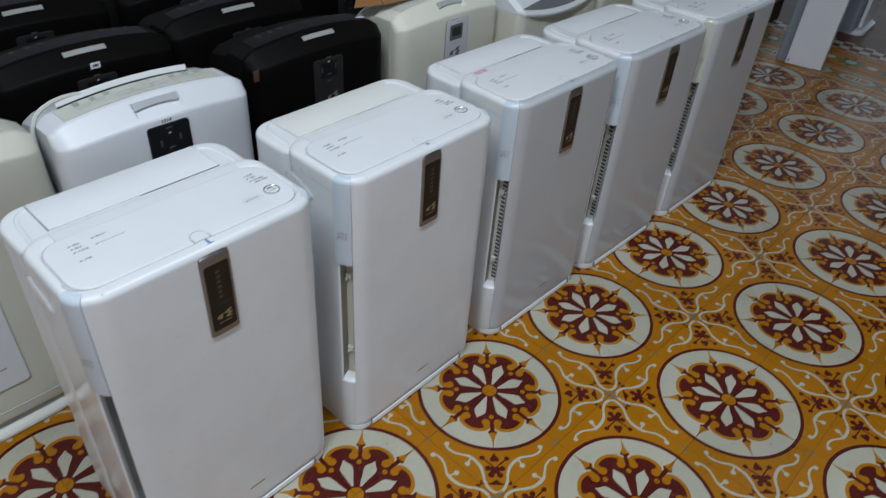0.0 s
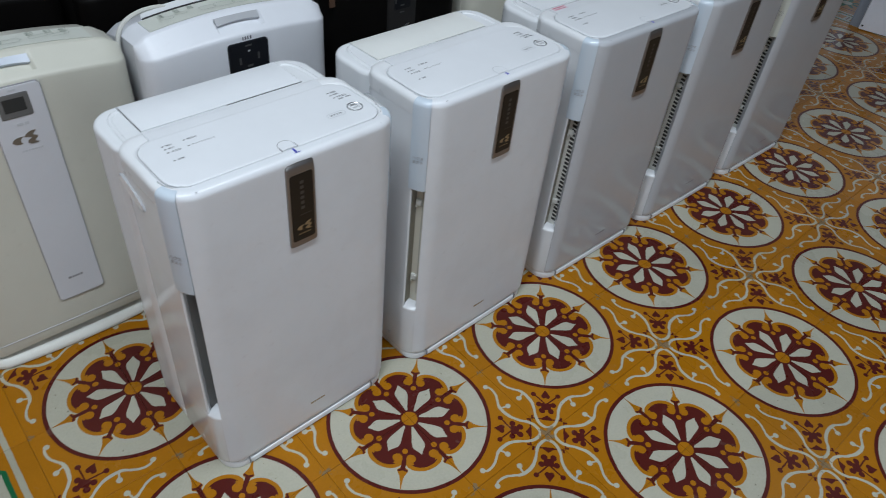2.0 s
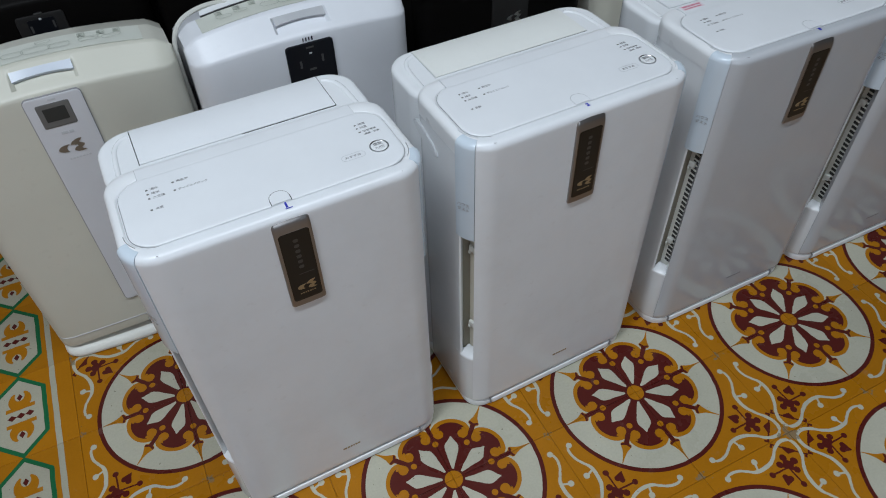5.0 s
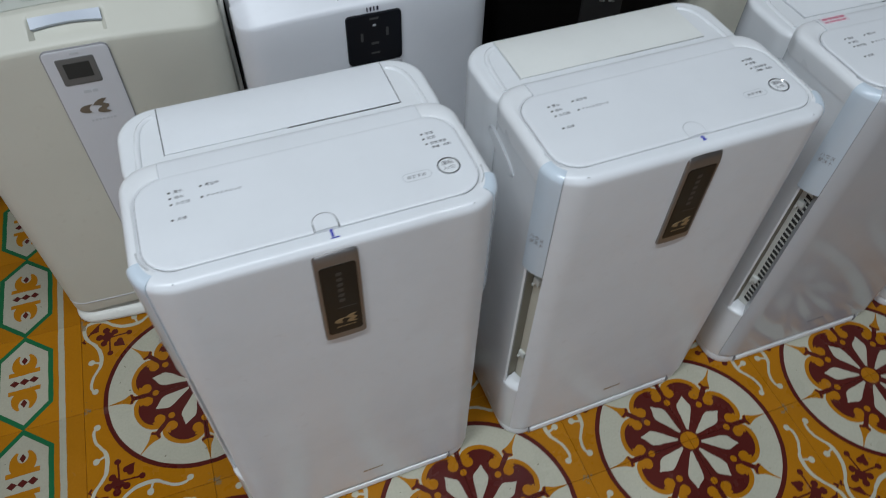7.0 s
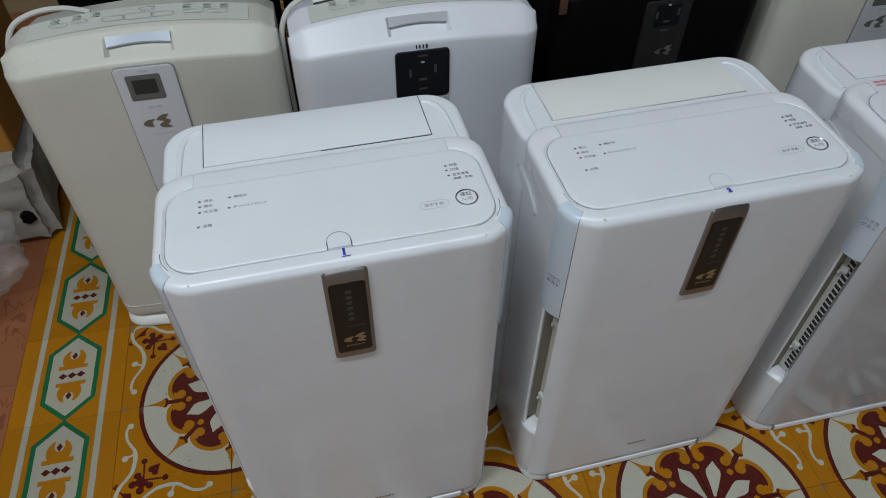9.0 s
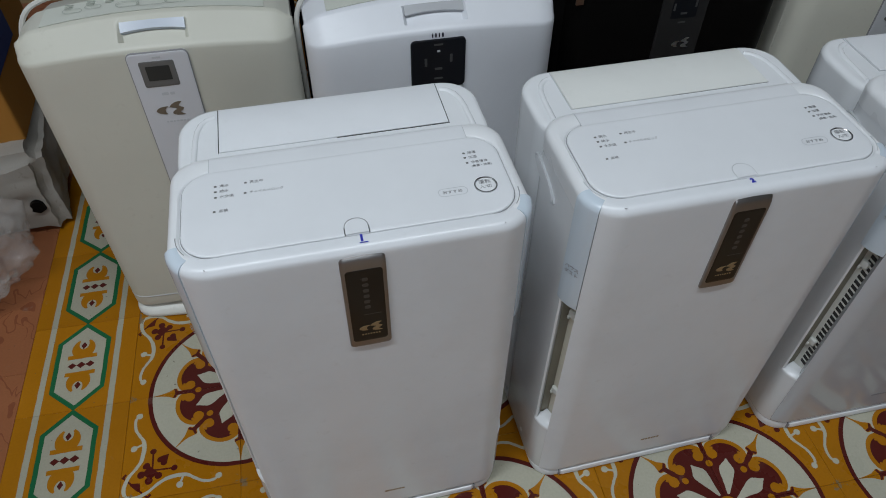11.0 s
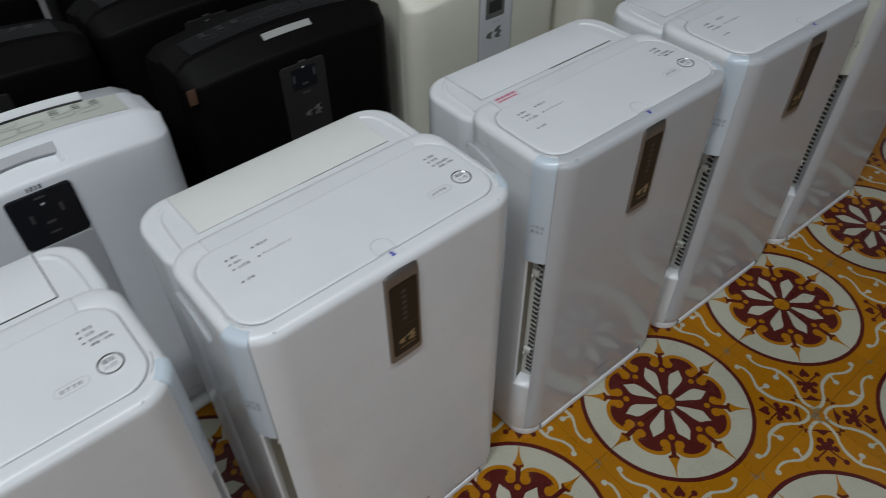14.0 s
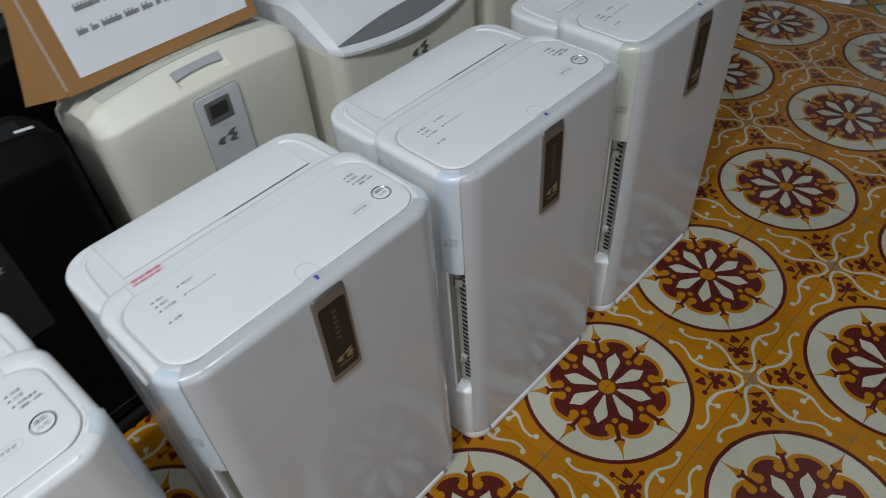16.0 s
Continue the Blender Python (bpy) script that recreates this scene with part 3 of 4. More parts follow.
def slim_purifier(matrix, number, panel, lid_mat, strip_mat, slot, label, red=False):
    p = thing("air_purifier", matrix, label, "air purifier", "front row of slim purifiers")
    first = number == "1"
    # base plate with a thin lip in front
    bm = block(-0.184, 0.184, 0.003, 0.276, 0.0, 0.017, 0.036, 0.004, 0.002, 8, 3)
    slab(bm, -0.142, 0.142, -0.0005, 0.03, 0.004, 0.0165, 0.006, 0.003, 0, 3, 2)
    part("base", bm, WHITE, p)
    for s in (-1, 1):
        part("base_joint", block(s * 0.143 - 0.0008, s * 0.143 + 0.0008, -0.0008, 0.012, 0.004, 0.0172, 0.0003, 0), INK, p, smooth=0)
    # housing: full below and above, notched at the front corners between
    bm = bmesh.new()
    loft(bm, [body_ring(o, z) for o, z in ((0.008, 0.017), (0.004, 0.019), (0.002, 0.024), (0.002, 0.150), (0.002, 0.154))])
    loft(bm, [body_ring(0.002, z) for z in (0.464, 0.468, 0.606)])
    back = [(0.1535 + 0.036 * math.cos(a), 0.144 + 0.036 * math.sin(a)) for a in (radians(90 * k / 8) for k in range(9))]
    mid = [(0.150, 0.020), (0.160, 0.026), (0.164, 0.046), (0.1790, 0.046), (0.1815, 0.0405), (0.1865, 0.0368), (0.1888, 0.0388), (0.1895, 0.054)] + back
    mid = mid + [(-x, y) for x, y in mid[::-1]]
    loft(bm, [[(x, y, z) for x, y in mid] for z in (0.154, 0.464)])
    part("housing", bm, SIDE, p)
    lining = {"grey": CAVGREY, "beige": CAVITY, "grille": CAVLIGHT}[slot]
    for s in (-1, 1):
        # sloping sill at the foot of each corner slot
        bm = bmesh.new()
        outer = corner_arc(s, 0.0434, 42, 82, 6)
        inside = [(s * (0.1618 + 0.0055 * k / 6), 0.0268 + 0.0175 * k / 6) for k in range(7)]
        loft(bm, [[(x, y, z) for x, y in [(ox + (ix - ox) * k, oy + (iy - oy) * k) for (ox, oy), (ix, iy) in zip(outer, inside)] + inside[::-1]]
                  for k, z in ((0.0, 0.150), (0.0, 0.1535), (0.05, 0.1550), (0.80, 0.1615))])
        part("slot_sill", bm, WHITE, p)
        # pale strip over the corner, folding on to the deck
        bm = bmesh.new()
        rings = []
        for r, z in [(0.0440, 0.4570), (0.0459, 0.4585), (0.0462, 0.4620), (0.0462, 0.6150)] + [(0.0462 - q * (1 - math.cos(t)), 0.6244 + q * math.sin(t)) for t, q in FOLD]:
            out, inn = corner_arc(s, r, 44, 85, 6), corner_arc(s, min(0.032, r - 0.003), 44, 85, 6)
            rings.append([(x, y, z) for x, y in out + inn[::-1]])
        loft(bm, rings)
        strip = part("side_strip", bm, strip_mat, p, "translucent pale strip on the corner")
        face = Matrix.LocRotScale((s * 0.1880, 0.0247, 0.523), None, None) @ Matrix.Rotation(radians(62 * s), 4, "Z") @ FRONT
        for k, line in enumerate(("ハウス", "ダスト")):
            words("print", line, 0.0070, face @ pose(-0.0108, 0.004 - 0.0088 * k, 0.0012), INK, strip)
        # inside of the slot
        a, b = Vector((s * 0.1602, 0.0262, 0)), Vector((s * 0.1642, 0.0458, 0))
        out = Vector((s * 0.98, -0.20, 0)) * 0.0012
        bm = bmesh.new()
        loft(bm, [[q + Vector((0, 0, z)) for q in (a, b, b + out, a + out)] for z in (0.156, 0.463)])
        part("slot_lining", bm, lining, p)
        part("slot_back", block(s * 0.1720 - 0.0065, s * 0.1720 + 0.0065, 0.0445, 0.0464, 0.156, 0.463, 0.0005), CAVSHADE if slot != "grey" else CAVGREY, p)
        if slot == "grille":
            bm = bmesh.new()
            for k in range(27):
                z = 0.172 + k * 0.0106
                q0, q1 = a.lerp(b, 0.04), a.lerp(b, 0.58)
                lift = out * 1.5
                loft(bm, [[q + Vector((0, 0, h)) for q in (q0, q1 + Vector((0, 0, 0.0022)), q1 + lift + Vector((0, 0, 0.0022)), q0 + lift)] for h in (z, z + 0.0062)])
            tagged(part("grille", bm, GAP, p, "row of black air openings", 0), kind="stuff")
        if slot == "beige":
            bm = bmesh.new()
            for k in range(44):
                z = 0.185 + k * 0.006
                q0, q1 = a.lerp(b, 0.20), a.lerp(b, 0.27)
                loft(bm, [[q + Vector((0, 0, h)) for q in (q0, q1, q1 + out * 1.4, q0 + out * 1.4)] for h in (z, z + 0.0032)])
            tagged(part("perforation", bm, CAVGREY, p, "fine row of perforations", 0), kind="stuff")
        if slot != "grey":
            for z in (0.228, 0.415):
                bm = block(-0.0060, 0.0060, -0.002, 0.0040, -0.006, 0.006, 0.0015, 0.001, 0.001)
                slab(bm, -0.0060, -0.002, -0.0035, 0.0040, -0.011, -0.005, 0.001, 0.0008, 0.0008, 3, 2)
                bm.transform(Matrix.Translation((s * 0.1668, 0.0365, z)) @ Matrix.Rotation(radians(76 * s), 4, "Z"))
                part("clip", bm, CAVLIGHT, p)
    # removable front panel, wrapped round the corners and folded over the top edge
    bm = bmesh.new()
    rings = [panel_ring(o, z) for o, z in ((0.006, 0.0205), (0.0025, 0.0220), (0.0006, 0.0255), (0.0, 0.030), (0.0, 0.036), (0.0, 0.614), (0.0, 0.620))]
    rings += [panel_ring(q * (1 - math.cos(t)), 0.6246 + q * math.sin(t)) for t, q in FOLD] + [panel_ring(0.0165, 0.6354)]
    loft(bm, rings)
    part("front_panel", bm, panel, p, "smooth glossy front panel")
    if number in "12":
        bars("logo", (0.007, 0.004, 0.004, 0.003, 0.004, 0.004), 0.0042, 0.0012, pose(-0.006, -0.0002, 0.070) @ FRONT, GOLDINK, p)
    else:
        bars("logo", (0.008, 0.006, 0.004, 0.005, 0.006, 0.004), 0.0034, 0.0010, pose(-0.004, -0.0002, 0.070) @ FRONT, INK, p)
    for s in (-1, 1):
        part("edge_tick", block(-0.0004, 0.0004, -0.0024, 0.0024, 0, 0.0004, 0.0002, 0, m=pose(s * 0.152, 0.0052, 0.6342, -28, 0, -30 * s)), INK, p, smooth=0)
    # top deck with a groove round the control cover, lower rear tank housing
    bm = bmesh.new()
    rings = [body_ring(0.0012, z) for z in (0.604, 0.608, 0.618)] + [body_ring(0.0012 + q * (1 - math.cos(t)), 0.6240 + q * math.sin(t)) for t, q in FOLD]
    rings += [body_ring(0.0125, 0.6347), cover_ring(0.0042, 0.6349), cover_ring(0.0030, 0.6341), cover_ring(0.0018, 0.6324), cover_ring(0.0, 0.6322)]
    loft(bm, rings)
    part("top_deck", bm, WHITE, p)
    part("rear_housing", block(-0.1865, 0.1865, 0.150, 0.291, 0.017, 0.621, 0.046, 0.008, 0.004, 10, 5), SIDE, p)
    bm = bmesh.new()
    lid = [(0.2002, 0.6185), (0.2002, 0.6222), (0.2012, 0.6229), (0.2800, 0.6229), (0.2850, 0.6215), (0.2900, 0.6170), (0.2924, 0.6100), (0.2926, 0.5900), (0.2880, 0.5900), (0.2840, 0.6150)]
    loft(bm, [[(x, y, z) for y, z in lid] for x in (-0.1374, -0.1366, 0.1366, 0.1374)])
    part("tank_lid", bm, lid_mat, p, "rectangular tank lid")
    part("lid_gap", block(0.000, 0.1375, 0.1988 if number != "2" else 0.1995, 0.2000, 0.6195, 0.6214, 0.0002, 0), GAP if number != "2" else INK, p, smooth=0)
    part("lid_gap", block(-0.1375, 0.000, 0.1995, 0.2000, 0.6195, 0.6214, 0.0002, 0), SEAM, p, smooth=0)
    for s in (-1, 1):
        dark = first
        wide = 0.0005 if dark else 0.0004
        part("lid_gap", block(s * 0.1383 - wide, s * 0.1383 + wide, 0.199, 0.2835, 0.6195, 0.6216, 0.0003, 0), GAP if dark else SEAM, p, smooth=0)
        path = [(0.1665, 0.184), (0.1660, 0.205), (0.1650, 0.228), (0.1630, 0.246), (0.1585, 0.259), (0.1510, 0.268), (0.1425, 0.272)]
        part("deck_rib", tube(bmesh.new(), [(s * x, y, 0.6192) for x, y in path], 0.0042, 10), SIDE, p)
        # oval grip recess high on the flank, its shade drawn as a grey rim
        tilt = radians(16)
        for name, mat, grow, out in () if s > 0 else (("grip_rim", SEAM, 1.06, 0.1918), ("grip", GRIPLIT if first else SIDE, 0.97, 0.1922)):
            bm = bmesh.new()
            rings = []
            for k, o in ((1.0, 0.1880), (1.0, out), (0.5, out + 0.0001), (0.02, out + 0.0001)):
                ring = []
                for a in (2 * math.pi * q / 28 for q in range(28)):
                    along, across = 0.036 * grow * k * math.cos(a), 0.0102 * grow * k * math.sin(a)
                    ring.append((s * o, 0.134 + along * math.cos(tilt) - across * math.sin(tilt), 0.574 + along * math.sin(tilt) + across * math.cos(tilt)))
                rings.append(ring)
            loft(bm, rings)
            part(name, bm, mat, p)
        part("screw_cover", disc(bmesh.new(), 0, 0, 0, 0.001, 0.004, 12), SEAM, p).matrix_local = \
            Matrix.LocRotScale((s * 0.1905, 0.075, 0.05), None, None) @ Matrix.Rotation(radians(90 * s), 4, "Y")
    # control cover, with a tongue that runs back over the step
    bm = bmesh.new()
    loft(bm, [cover_ring(g, z) for g, z in ((0.0, 0.6315), (0.0, 0.6346), (-0.0004, 0.6353), (-0.0014, 0.6358), (-0.0050, 0.6359))])
    tongue = [(0.140, 0.6320), (0.140, 0.6357), (0.1695, 0.6357), (0.1740, 0.6348), (0.1780, 0.6322), (0.1806, 0.6284), (0.1816, 0.6240), (0.1816, 0.6200), (0.177, 0.6200)]
    loft(bm, [[(x, y, z) for y, z in tongue] for x in (-0.1462, -0.1455, 0.1455, 0.1462)])
    con = part("control_cover", bm, LIDWHITE, p)
    top = 0.6360
    part("cover_seam", ring_strip(bmesh.new(), -0.1759, 0.1759, 0.0199, 0.1509, 0.0349, 0.0008, 0.6337, 10), INK, p, smooth=0)
    for s in (-1, 1):
        bm = bmesh.new()
        loft(bm, [[(x, y - 0.0006, z - 0.0006) for y, z in tongue] for x in (s * 0.1461, s * 0.1470)])
        part("cover_seam", bm, SEAM, p, smooth=0)
        ring = [(s * (0.141 + r * math.sin(t)), 0.0548 - r * math.cos(t)) for r, ts in ((0.0397, range(9)), (0.0389, range(8, -1, -1))) for t in (radians(50 + 40 * k / 8) for k in ts)]
        bm = bmesh.new()
        loft(bm, [[(x, y, z) for x, y in ring] for z in (0.6340, 0.63515)])
        part("corner_gap", bm, INK if first else SEAM, p, smooth=0)
    bm = bmesh.new()
    arch = [(-0.0120, 0.0212)] + [(-0.0120 * math.cos(math.pi * k / 14), 0.0308 + 0.0120 * math.sin(math.pi * k / 14)) for k in range(15)] + [(0.0120, 0.0212)]
    loft(bm, [[(x * k, 0.0212 + (y - 0.0212) * k, z) for x, y in arch] for k, z in ((1, 0.6350), (1, 0.6365), (0.9, 0.6368), (0.5, 0.6362))])
    part("finger_tab", bm, LIDWHITE, con)
    bm = bmesh.new()
    loft(bm, [[(x * k, 0.0212 + (y - 0.0212) * k, 0.63625) for x, y in arch] for k in (1.0, 1.06)], False, False, False)
    part("tab_seam", bm, INK if first else SEAM, con, smooth=0)
    if first:
        for s in (-1, 1):
            part("tab_gap", block(s * 0.0126 - 0.0005, s * 0.0126 + 0.0005, 0.0205, 0.0310, 0.6356, 0.63635, 0.0003, 0), GAP, con, smooth=0)
    bx, by = 0.1465, 0.0635
    knob = part("power_button", disc(bmesh.new(), bx, by, 0.6355, 0.6373, 0.0108), WHITE, con)
    bm = bmesh.new()
    loft(bm, [[(bx + r * math.cos(2 * math.pi * k / 32), by + r * math.sin(2 * math.pi * k / 32), z) for k in range(32)]
              for r, z in ((0.0130, 0.6358), (0.0127, 0.6373), (0.0119, 0.6375), (0.0110, 0.6366))], False, False)
    part("ring", bm, CHROME, knob, "chrome ring")
    words("print", "運転", 0.0068, pose(bx - 0.0072, by + 0.0040, 0.6375), INK, knob)
    words("print", "入/切", 0.0060, pose(bx - 0.0078, by - 0.0038, 0.6375), INK, knob)
    part("select_button", ring_strip(bmesh.new(), 0.0930, 0.1255, 0.0545, 0.0670, 0.0060, 0.0006, top + 0.0002, 6), SEAM, con, smooth=0)
    words("print", "おすすめ", 0.0056, pose(0.0975, 0.0605, top + 0.0002), INK, con)
    rows = [(-0.1410, 0.1235, "満水", 0.0050), (-0.1410, 0.1150, "給水", 0.0050), (-0.1410, 0.1060, "水交換", 0.0050), (-0.1425, 0.0840, "点検", 0.0050),
            (-0.1090, 0.1235, "再生中", 0.0050), (-0.1100, 0.1070, "チャイルドロック", 0.0046),
            (0.1345, 0.1205, "除湿", 0.0050), (0.1340, 0.1125, "加湿", 0.0050), (0.1345, 0.1035, "空気清浄", 0.0049)]
    for x, y, text, size in rows:
        part("indicator_lamp", block(x, x + 0.0028, y - 0.0012, y + 0.0012, top, top + 0.0003, 0.0003, 0, 0, 1, 1), LCDFRAME, con, smooth=0)
        words("print", text, size, pose(x + 0.0056, y, top + 0.0001), INK, con)
    words("print", "(集塵・脱臭)", 0.0042, pose(0.1392, 0.0970, top + 0.0001), INK, con)
    # badge: a shallow frame that bends back over the panel's top fold
    bm = bmesh.new()
    rings = []
    for x, cut, sink in ((-0.0240, 0.0040, 0.0022), (-0.0236, 0.0022, 0.0009), (-0.0222, 0.0007, 0.0002), (-0.0200, 0.0, 0.0), (-0.008, -0.0006, 0.0), (0.0, -0.0008, 0.0)):
        y0, z0, z1 = -0.0036 + sink, 0.4745 + cut, 0.6260 - cut
        rings.append([(x, y, z) for y, z in ((0.002, z0), (y0 + 0.0018, z0 + 0.0002), (y0 + 0.0003, z0 + 0.002), (y0, z0 + 0.004), (y0, z1 - 0.016), (y0 + 0.0006, z1 - 0.009),
                                           (y0 + 0.0022, z1 - 0.003), (y0 + 0.0046, z1), (0.006, z1 - 0.001))])
    loft(bm, rings + [[(-x, y, z) for x, y, z in ring] for ring in rings[-2::-1]])
    badge = part("badge", bm, BRONZE, p, "gunmetal-framed dark display badge")
    part("badge_window", upright(-0.0198, 0.0198, 0.4860, 0.6080, -0.0039, 0.004, 0.0045, 0.0004), BADGE, badge)
    for k in range(6):
        part("lamp", slab(bmesh.new(), -0.0030, 0.0034, 0.5440 + k * 0.0092, 0.5492 + k * 0.0092, 0.0037, 0.0042, 0.0018, 0, 0, 4, 1, FRONT), LAMPGREY, badge, smooth=0)
    part("window_line", upright(-0.0050, 0.0150, 0.5335, 0.5342, -0.0041, 0.001, 0.0003, 0, 2), LAMPGREY, badge, smooth=0)
    emblem("emblem", pose(0.0025, -0.0041, 0.5120) @ FRONT, 0.0115, GOLDINK, badge)
    bars("print", (0.002, 0.002, 0.0015, 0.002, 0.002, 0.0015, 0.002), 0.0020, 0.0013, pose(-0.0095, -0.0040, 0.4985) @ FRONT, GOLDINK, badge)
    words("ink_number", number, 0.0125 if first else 0.0085, pose(0.0000, 0.0145, 0.6356), BLUEINK, p, 0.0007)
    if first:
        part("ink_number", block(0.0002, 0.0092, 0.0078, 0.0090, 0.6354, 0.6356, 0.0003, 0), BLUEINK, p, smooth=0)
    if red:
        stick = part("red_sticker", block(-0.142, -0.100, 0.1600, 0.1740, 0.6357, 0.6361, 0.0008, 0), STICKER, p, "small pink-white sticker")
        for k, ln in enumerate(((0.009, 0.006, 0.010, 0.008), (0.006, 0.010, 0.007, 0.008))):
            bars("red_print", ln, 0.0042 - 0.0012 * k, 0.0012, pose(-0.1395, 0.1698 - 0.0066 * k, 0.6361), REDINK, stick)
    return p


ROW = [
    (-0.157, 0.106, 1.6, "1", PANEL, LIDWHITE, STRIP, "grey", "slim white air purifier with a glossy front, first of the row"),
    (0.277, 0.111, 2.0, "2", PANEL, LIDCREAM, STRIP, "beige", "slim white air purifier with a yellowed tank lid"),
    (0.709, 0.112, 0.4, "3", DIMPEARL, LIDWHITE, STRIP, "grille", "slim white air purifier with a red sticker on top"),
    (1.115, 0.107, -0.3, "4", DIMPEARL, LIDWHITE, STRIP, "grille", "slim white air purifier with a pearly front reflecting the floor"),
    (1.528, 0.103, -0.6, "5", DIMPEARL, LIDWHITE, STRIPYEL, "grille", "slim white air purifier with yellowed corner strips"),
]
for cx, cy, turn, num, panel, lid, strip, slot, label in ROW:
    slim_purifier(pose(cx, cy, 0, 0, 0, turn), num, panel, lid, strip, slot, label, num == "3")


# ---- arched purifiers of the rows behind ----
def arched_purifier(matrix, kind, label, w=0.198, cord=True, sticker=False, up=0.0):
    shell_m, top_m, film_m, bar_m = {"cream": (CREAM, CREAMTOP, FILM, BLUEBAR), "cream_grey": (LITCREAM, LITCREAM, FILM, GREYBAR),
                                     "white": (BWHITE, BWHITE, FILM, GREYBAR), "black": (BLACK, BLACKTOP, FILMGREY, LIGHTBAR)}[kind]
    p = thing("air_purifier", matrix, label, "air purifier", "arched purifiers behind the front row")

    def y_front(x):
        s = abs(x) / w
        rc = 0.034
        k = max(0.0, (abs(x) - (w - rc)) / rc)
        return 0.014 * s * s + rc * 0.8 * (1 - math.sqrt(max(0.0, 1 - k * k)))

    def z_front(x):
        s = abs(x) / w
        return 0.599 - 0.018 * s * s

    def z_ridge(x):
        s = abs(x) / w
        return 0.630 - 0.020 * s * s - 0.012 * max(0.0, s - 0.88) / 0.12

    def dip(x):
        k = (0.049 - abs(x)) / 0.006
        return (0.0 if kind == "black" else 0.008) * min(1.0, max(0.0, k))

    def slope(x, t):
        y0, z0, y1, z1 = y_front(x) + 0.006, z_front(x) + 0.004, max(0.046, y_front(x) + 0.014), z_ridge(x)
        return y0 + (y1 - y0) * t, z0 + (z1 - z0) * t

    def shell(x):
        yf, zf = y_front(x), z_front(x)
        low = 0.027 + 0.015 * (1 - (x / w) ** 2)
        pts = [(yf + 0.012, low - 0.003), (yf + 0.002, low), (yf, low + 0.010), (yf, low + 0.016), (yf - 0.001, 0.3), (yf, zf - 0.024), (yf, zf - 0.006), (yf + 0.0005, zf - 0.0012),
               (yf + 0.0024, zf + 0.0014), slope(x, 0.0), slope(x, 0.06)]
        for t, inward in ((0.14, 0), (0.18, 1), (0.74, 1), (0.80, 0)):
            y, z = slope(x, t)
            d = dip(x) * inward
            pts.append((y + d * 0.6, z - d))
        pts += [slope(x, 0.96), slope(x, 1.0), (0.054, z_ridge(x) + 0.001), (0.056, z_ridge(x) - 0.004), (0.056, low - 0.004)]
        return pts

    xs = sorted({round(s * v, 5) for s in (-1, 1) for v in (0, 0.02, 0.036, 0.040, 0.043, 0.046, 0.049, 0.053, 0.09, 0.115, 0.14, 0.155, 0.166, 0.175, 0.183, 0.189, 0.194, 0.197, 0.198)})
    xs = [x * w / 0.198 for x in xs]
    part("front_shell", arched_body(bmesh.new(), w, xs, shell), shell_m, p, smooth=46)

    def rear(x):
        zr = z_ridge(x) - 0.001
        return [(0.056, 0.02), (0.056, zr), (0.116, zr - 0.002), (0.122, zr - 0.012), (0.190, zr - 0.026), (0.205, zr - 0.045), (0.210, 0.45), (0.210, 0.02)]
    part("rear_housing", arched_body(bmesh.new(), w, [x * 0.985 for x in xs], rear), top_m, p)

    # printed control film on the ridge
    def film(x):
        zr = z_ridge(x) - 0.001
        return [(0.0585, zr + 0.0002), (0.0585, zr + 0.0014), (0.112, zr - 0.0002), (0.112, zr - 0.0014)]
    fl = part("control_film", arched_body(bmesh.new(), w, [-0.160 + 0.016 * i for i in range(21)], film), film_m, p, "printed control film")
    btn_m = FILMPRINT if kind != "black" else DIMPRINT
    for k, (bx, by, sx, sy) in enumerate(((-0.115, 0.092, 0.014, 0.006), (-0.085, 0.094, 0.012, 0.005), (-0.035, 0.087, 0.017, 0.008), (0.0, 0.087, 0.022, 0.010), (0.035, 0.087, 0.017, 0.008),
                                          (0.012, 0.108, 0.012, 0.006), (0.08, 0.091, 0.016, 0.006), (0.115, 0.091, 0.016, 0.006))):
        by -= 0.008
        zz = z_ridge(bx) + 0.0013
        part("button", ring_strip(bmesh.new(), bx - sx, bx + sx, by - sy, by + sy, sy * 0.99, 0.0011, zz, 6), btn_m, fl, smooth=0)
    for bx in (-0.122, -0.09, -0.062, 0.07, 0.10, 0.125):
        bm = bmesh.new()
        for r in range(3):
            slab(bm, bx - 0.006, bx + 0.006, 0.093 + r * 0.005, 0.0948 + r * 0.005, z_ridge(bx) + 0.0008, z_ridge(bx) + 0.0014, 0.0005, 0, 0, 1, 1)
        part("print", bm, btn_m, fl, smooth=0)

    # handle bar along the top of the pocket
    def bar(x):
        y, z = slope(x, 0.79)
        low = 0.53 if kind == "black" else 0.47 + 0.08 * (1 - (x / 0.0475) ** 2)
        y0, z0 = slope(x, low)
        inset = 0.0 if kind == "black" else 0.0025
        return [(y0 + 0.005, z0 - 0.007), (y0 + inset * 0.6, z0 + 0.0006 - inset), (y, z + 0.0006), (y + 0.004, z - 0.006)]
    part("handle", arched_body(bmesh.new(), w, [-0.0455 + 0.01011 * i for i in range(10)], bar), bar_m, p, "curved grip bar")

    # lower skirt and foot plate
    def skirt(x):
        yf = y_front(x)
        return [(yf + 0.002, 0.0), (yf - 0.006, 0.003), (yf - 0.0075, 0.008), (yf - 0.006, 0.013), (yf + 0.002, 0.019), (yf + 0.018, 0.025), (0.210, 0.026), (0.210, 0.0)]
    part("foot_plate", arched_body(bmesh.new(), w, xs, skirt), FOOTCREAM if kind in ("cream", "cream_grey") else WHITE if kind == "white" else BLACK, p)

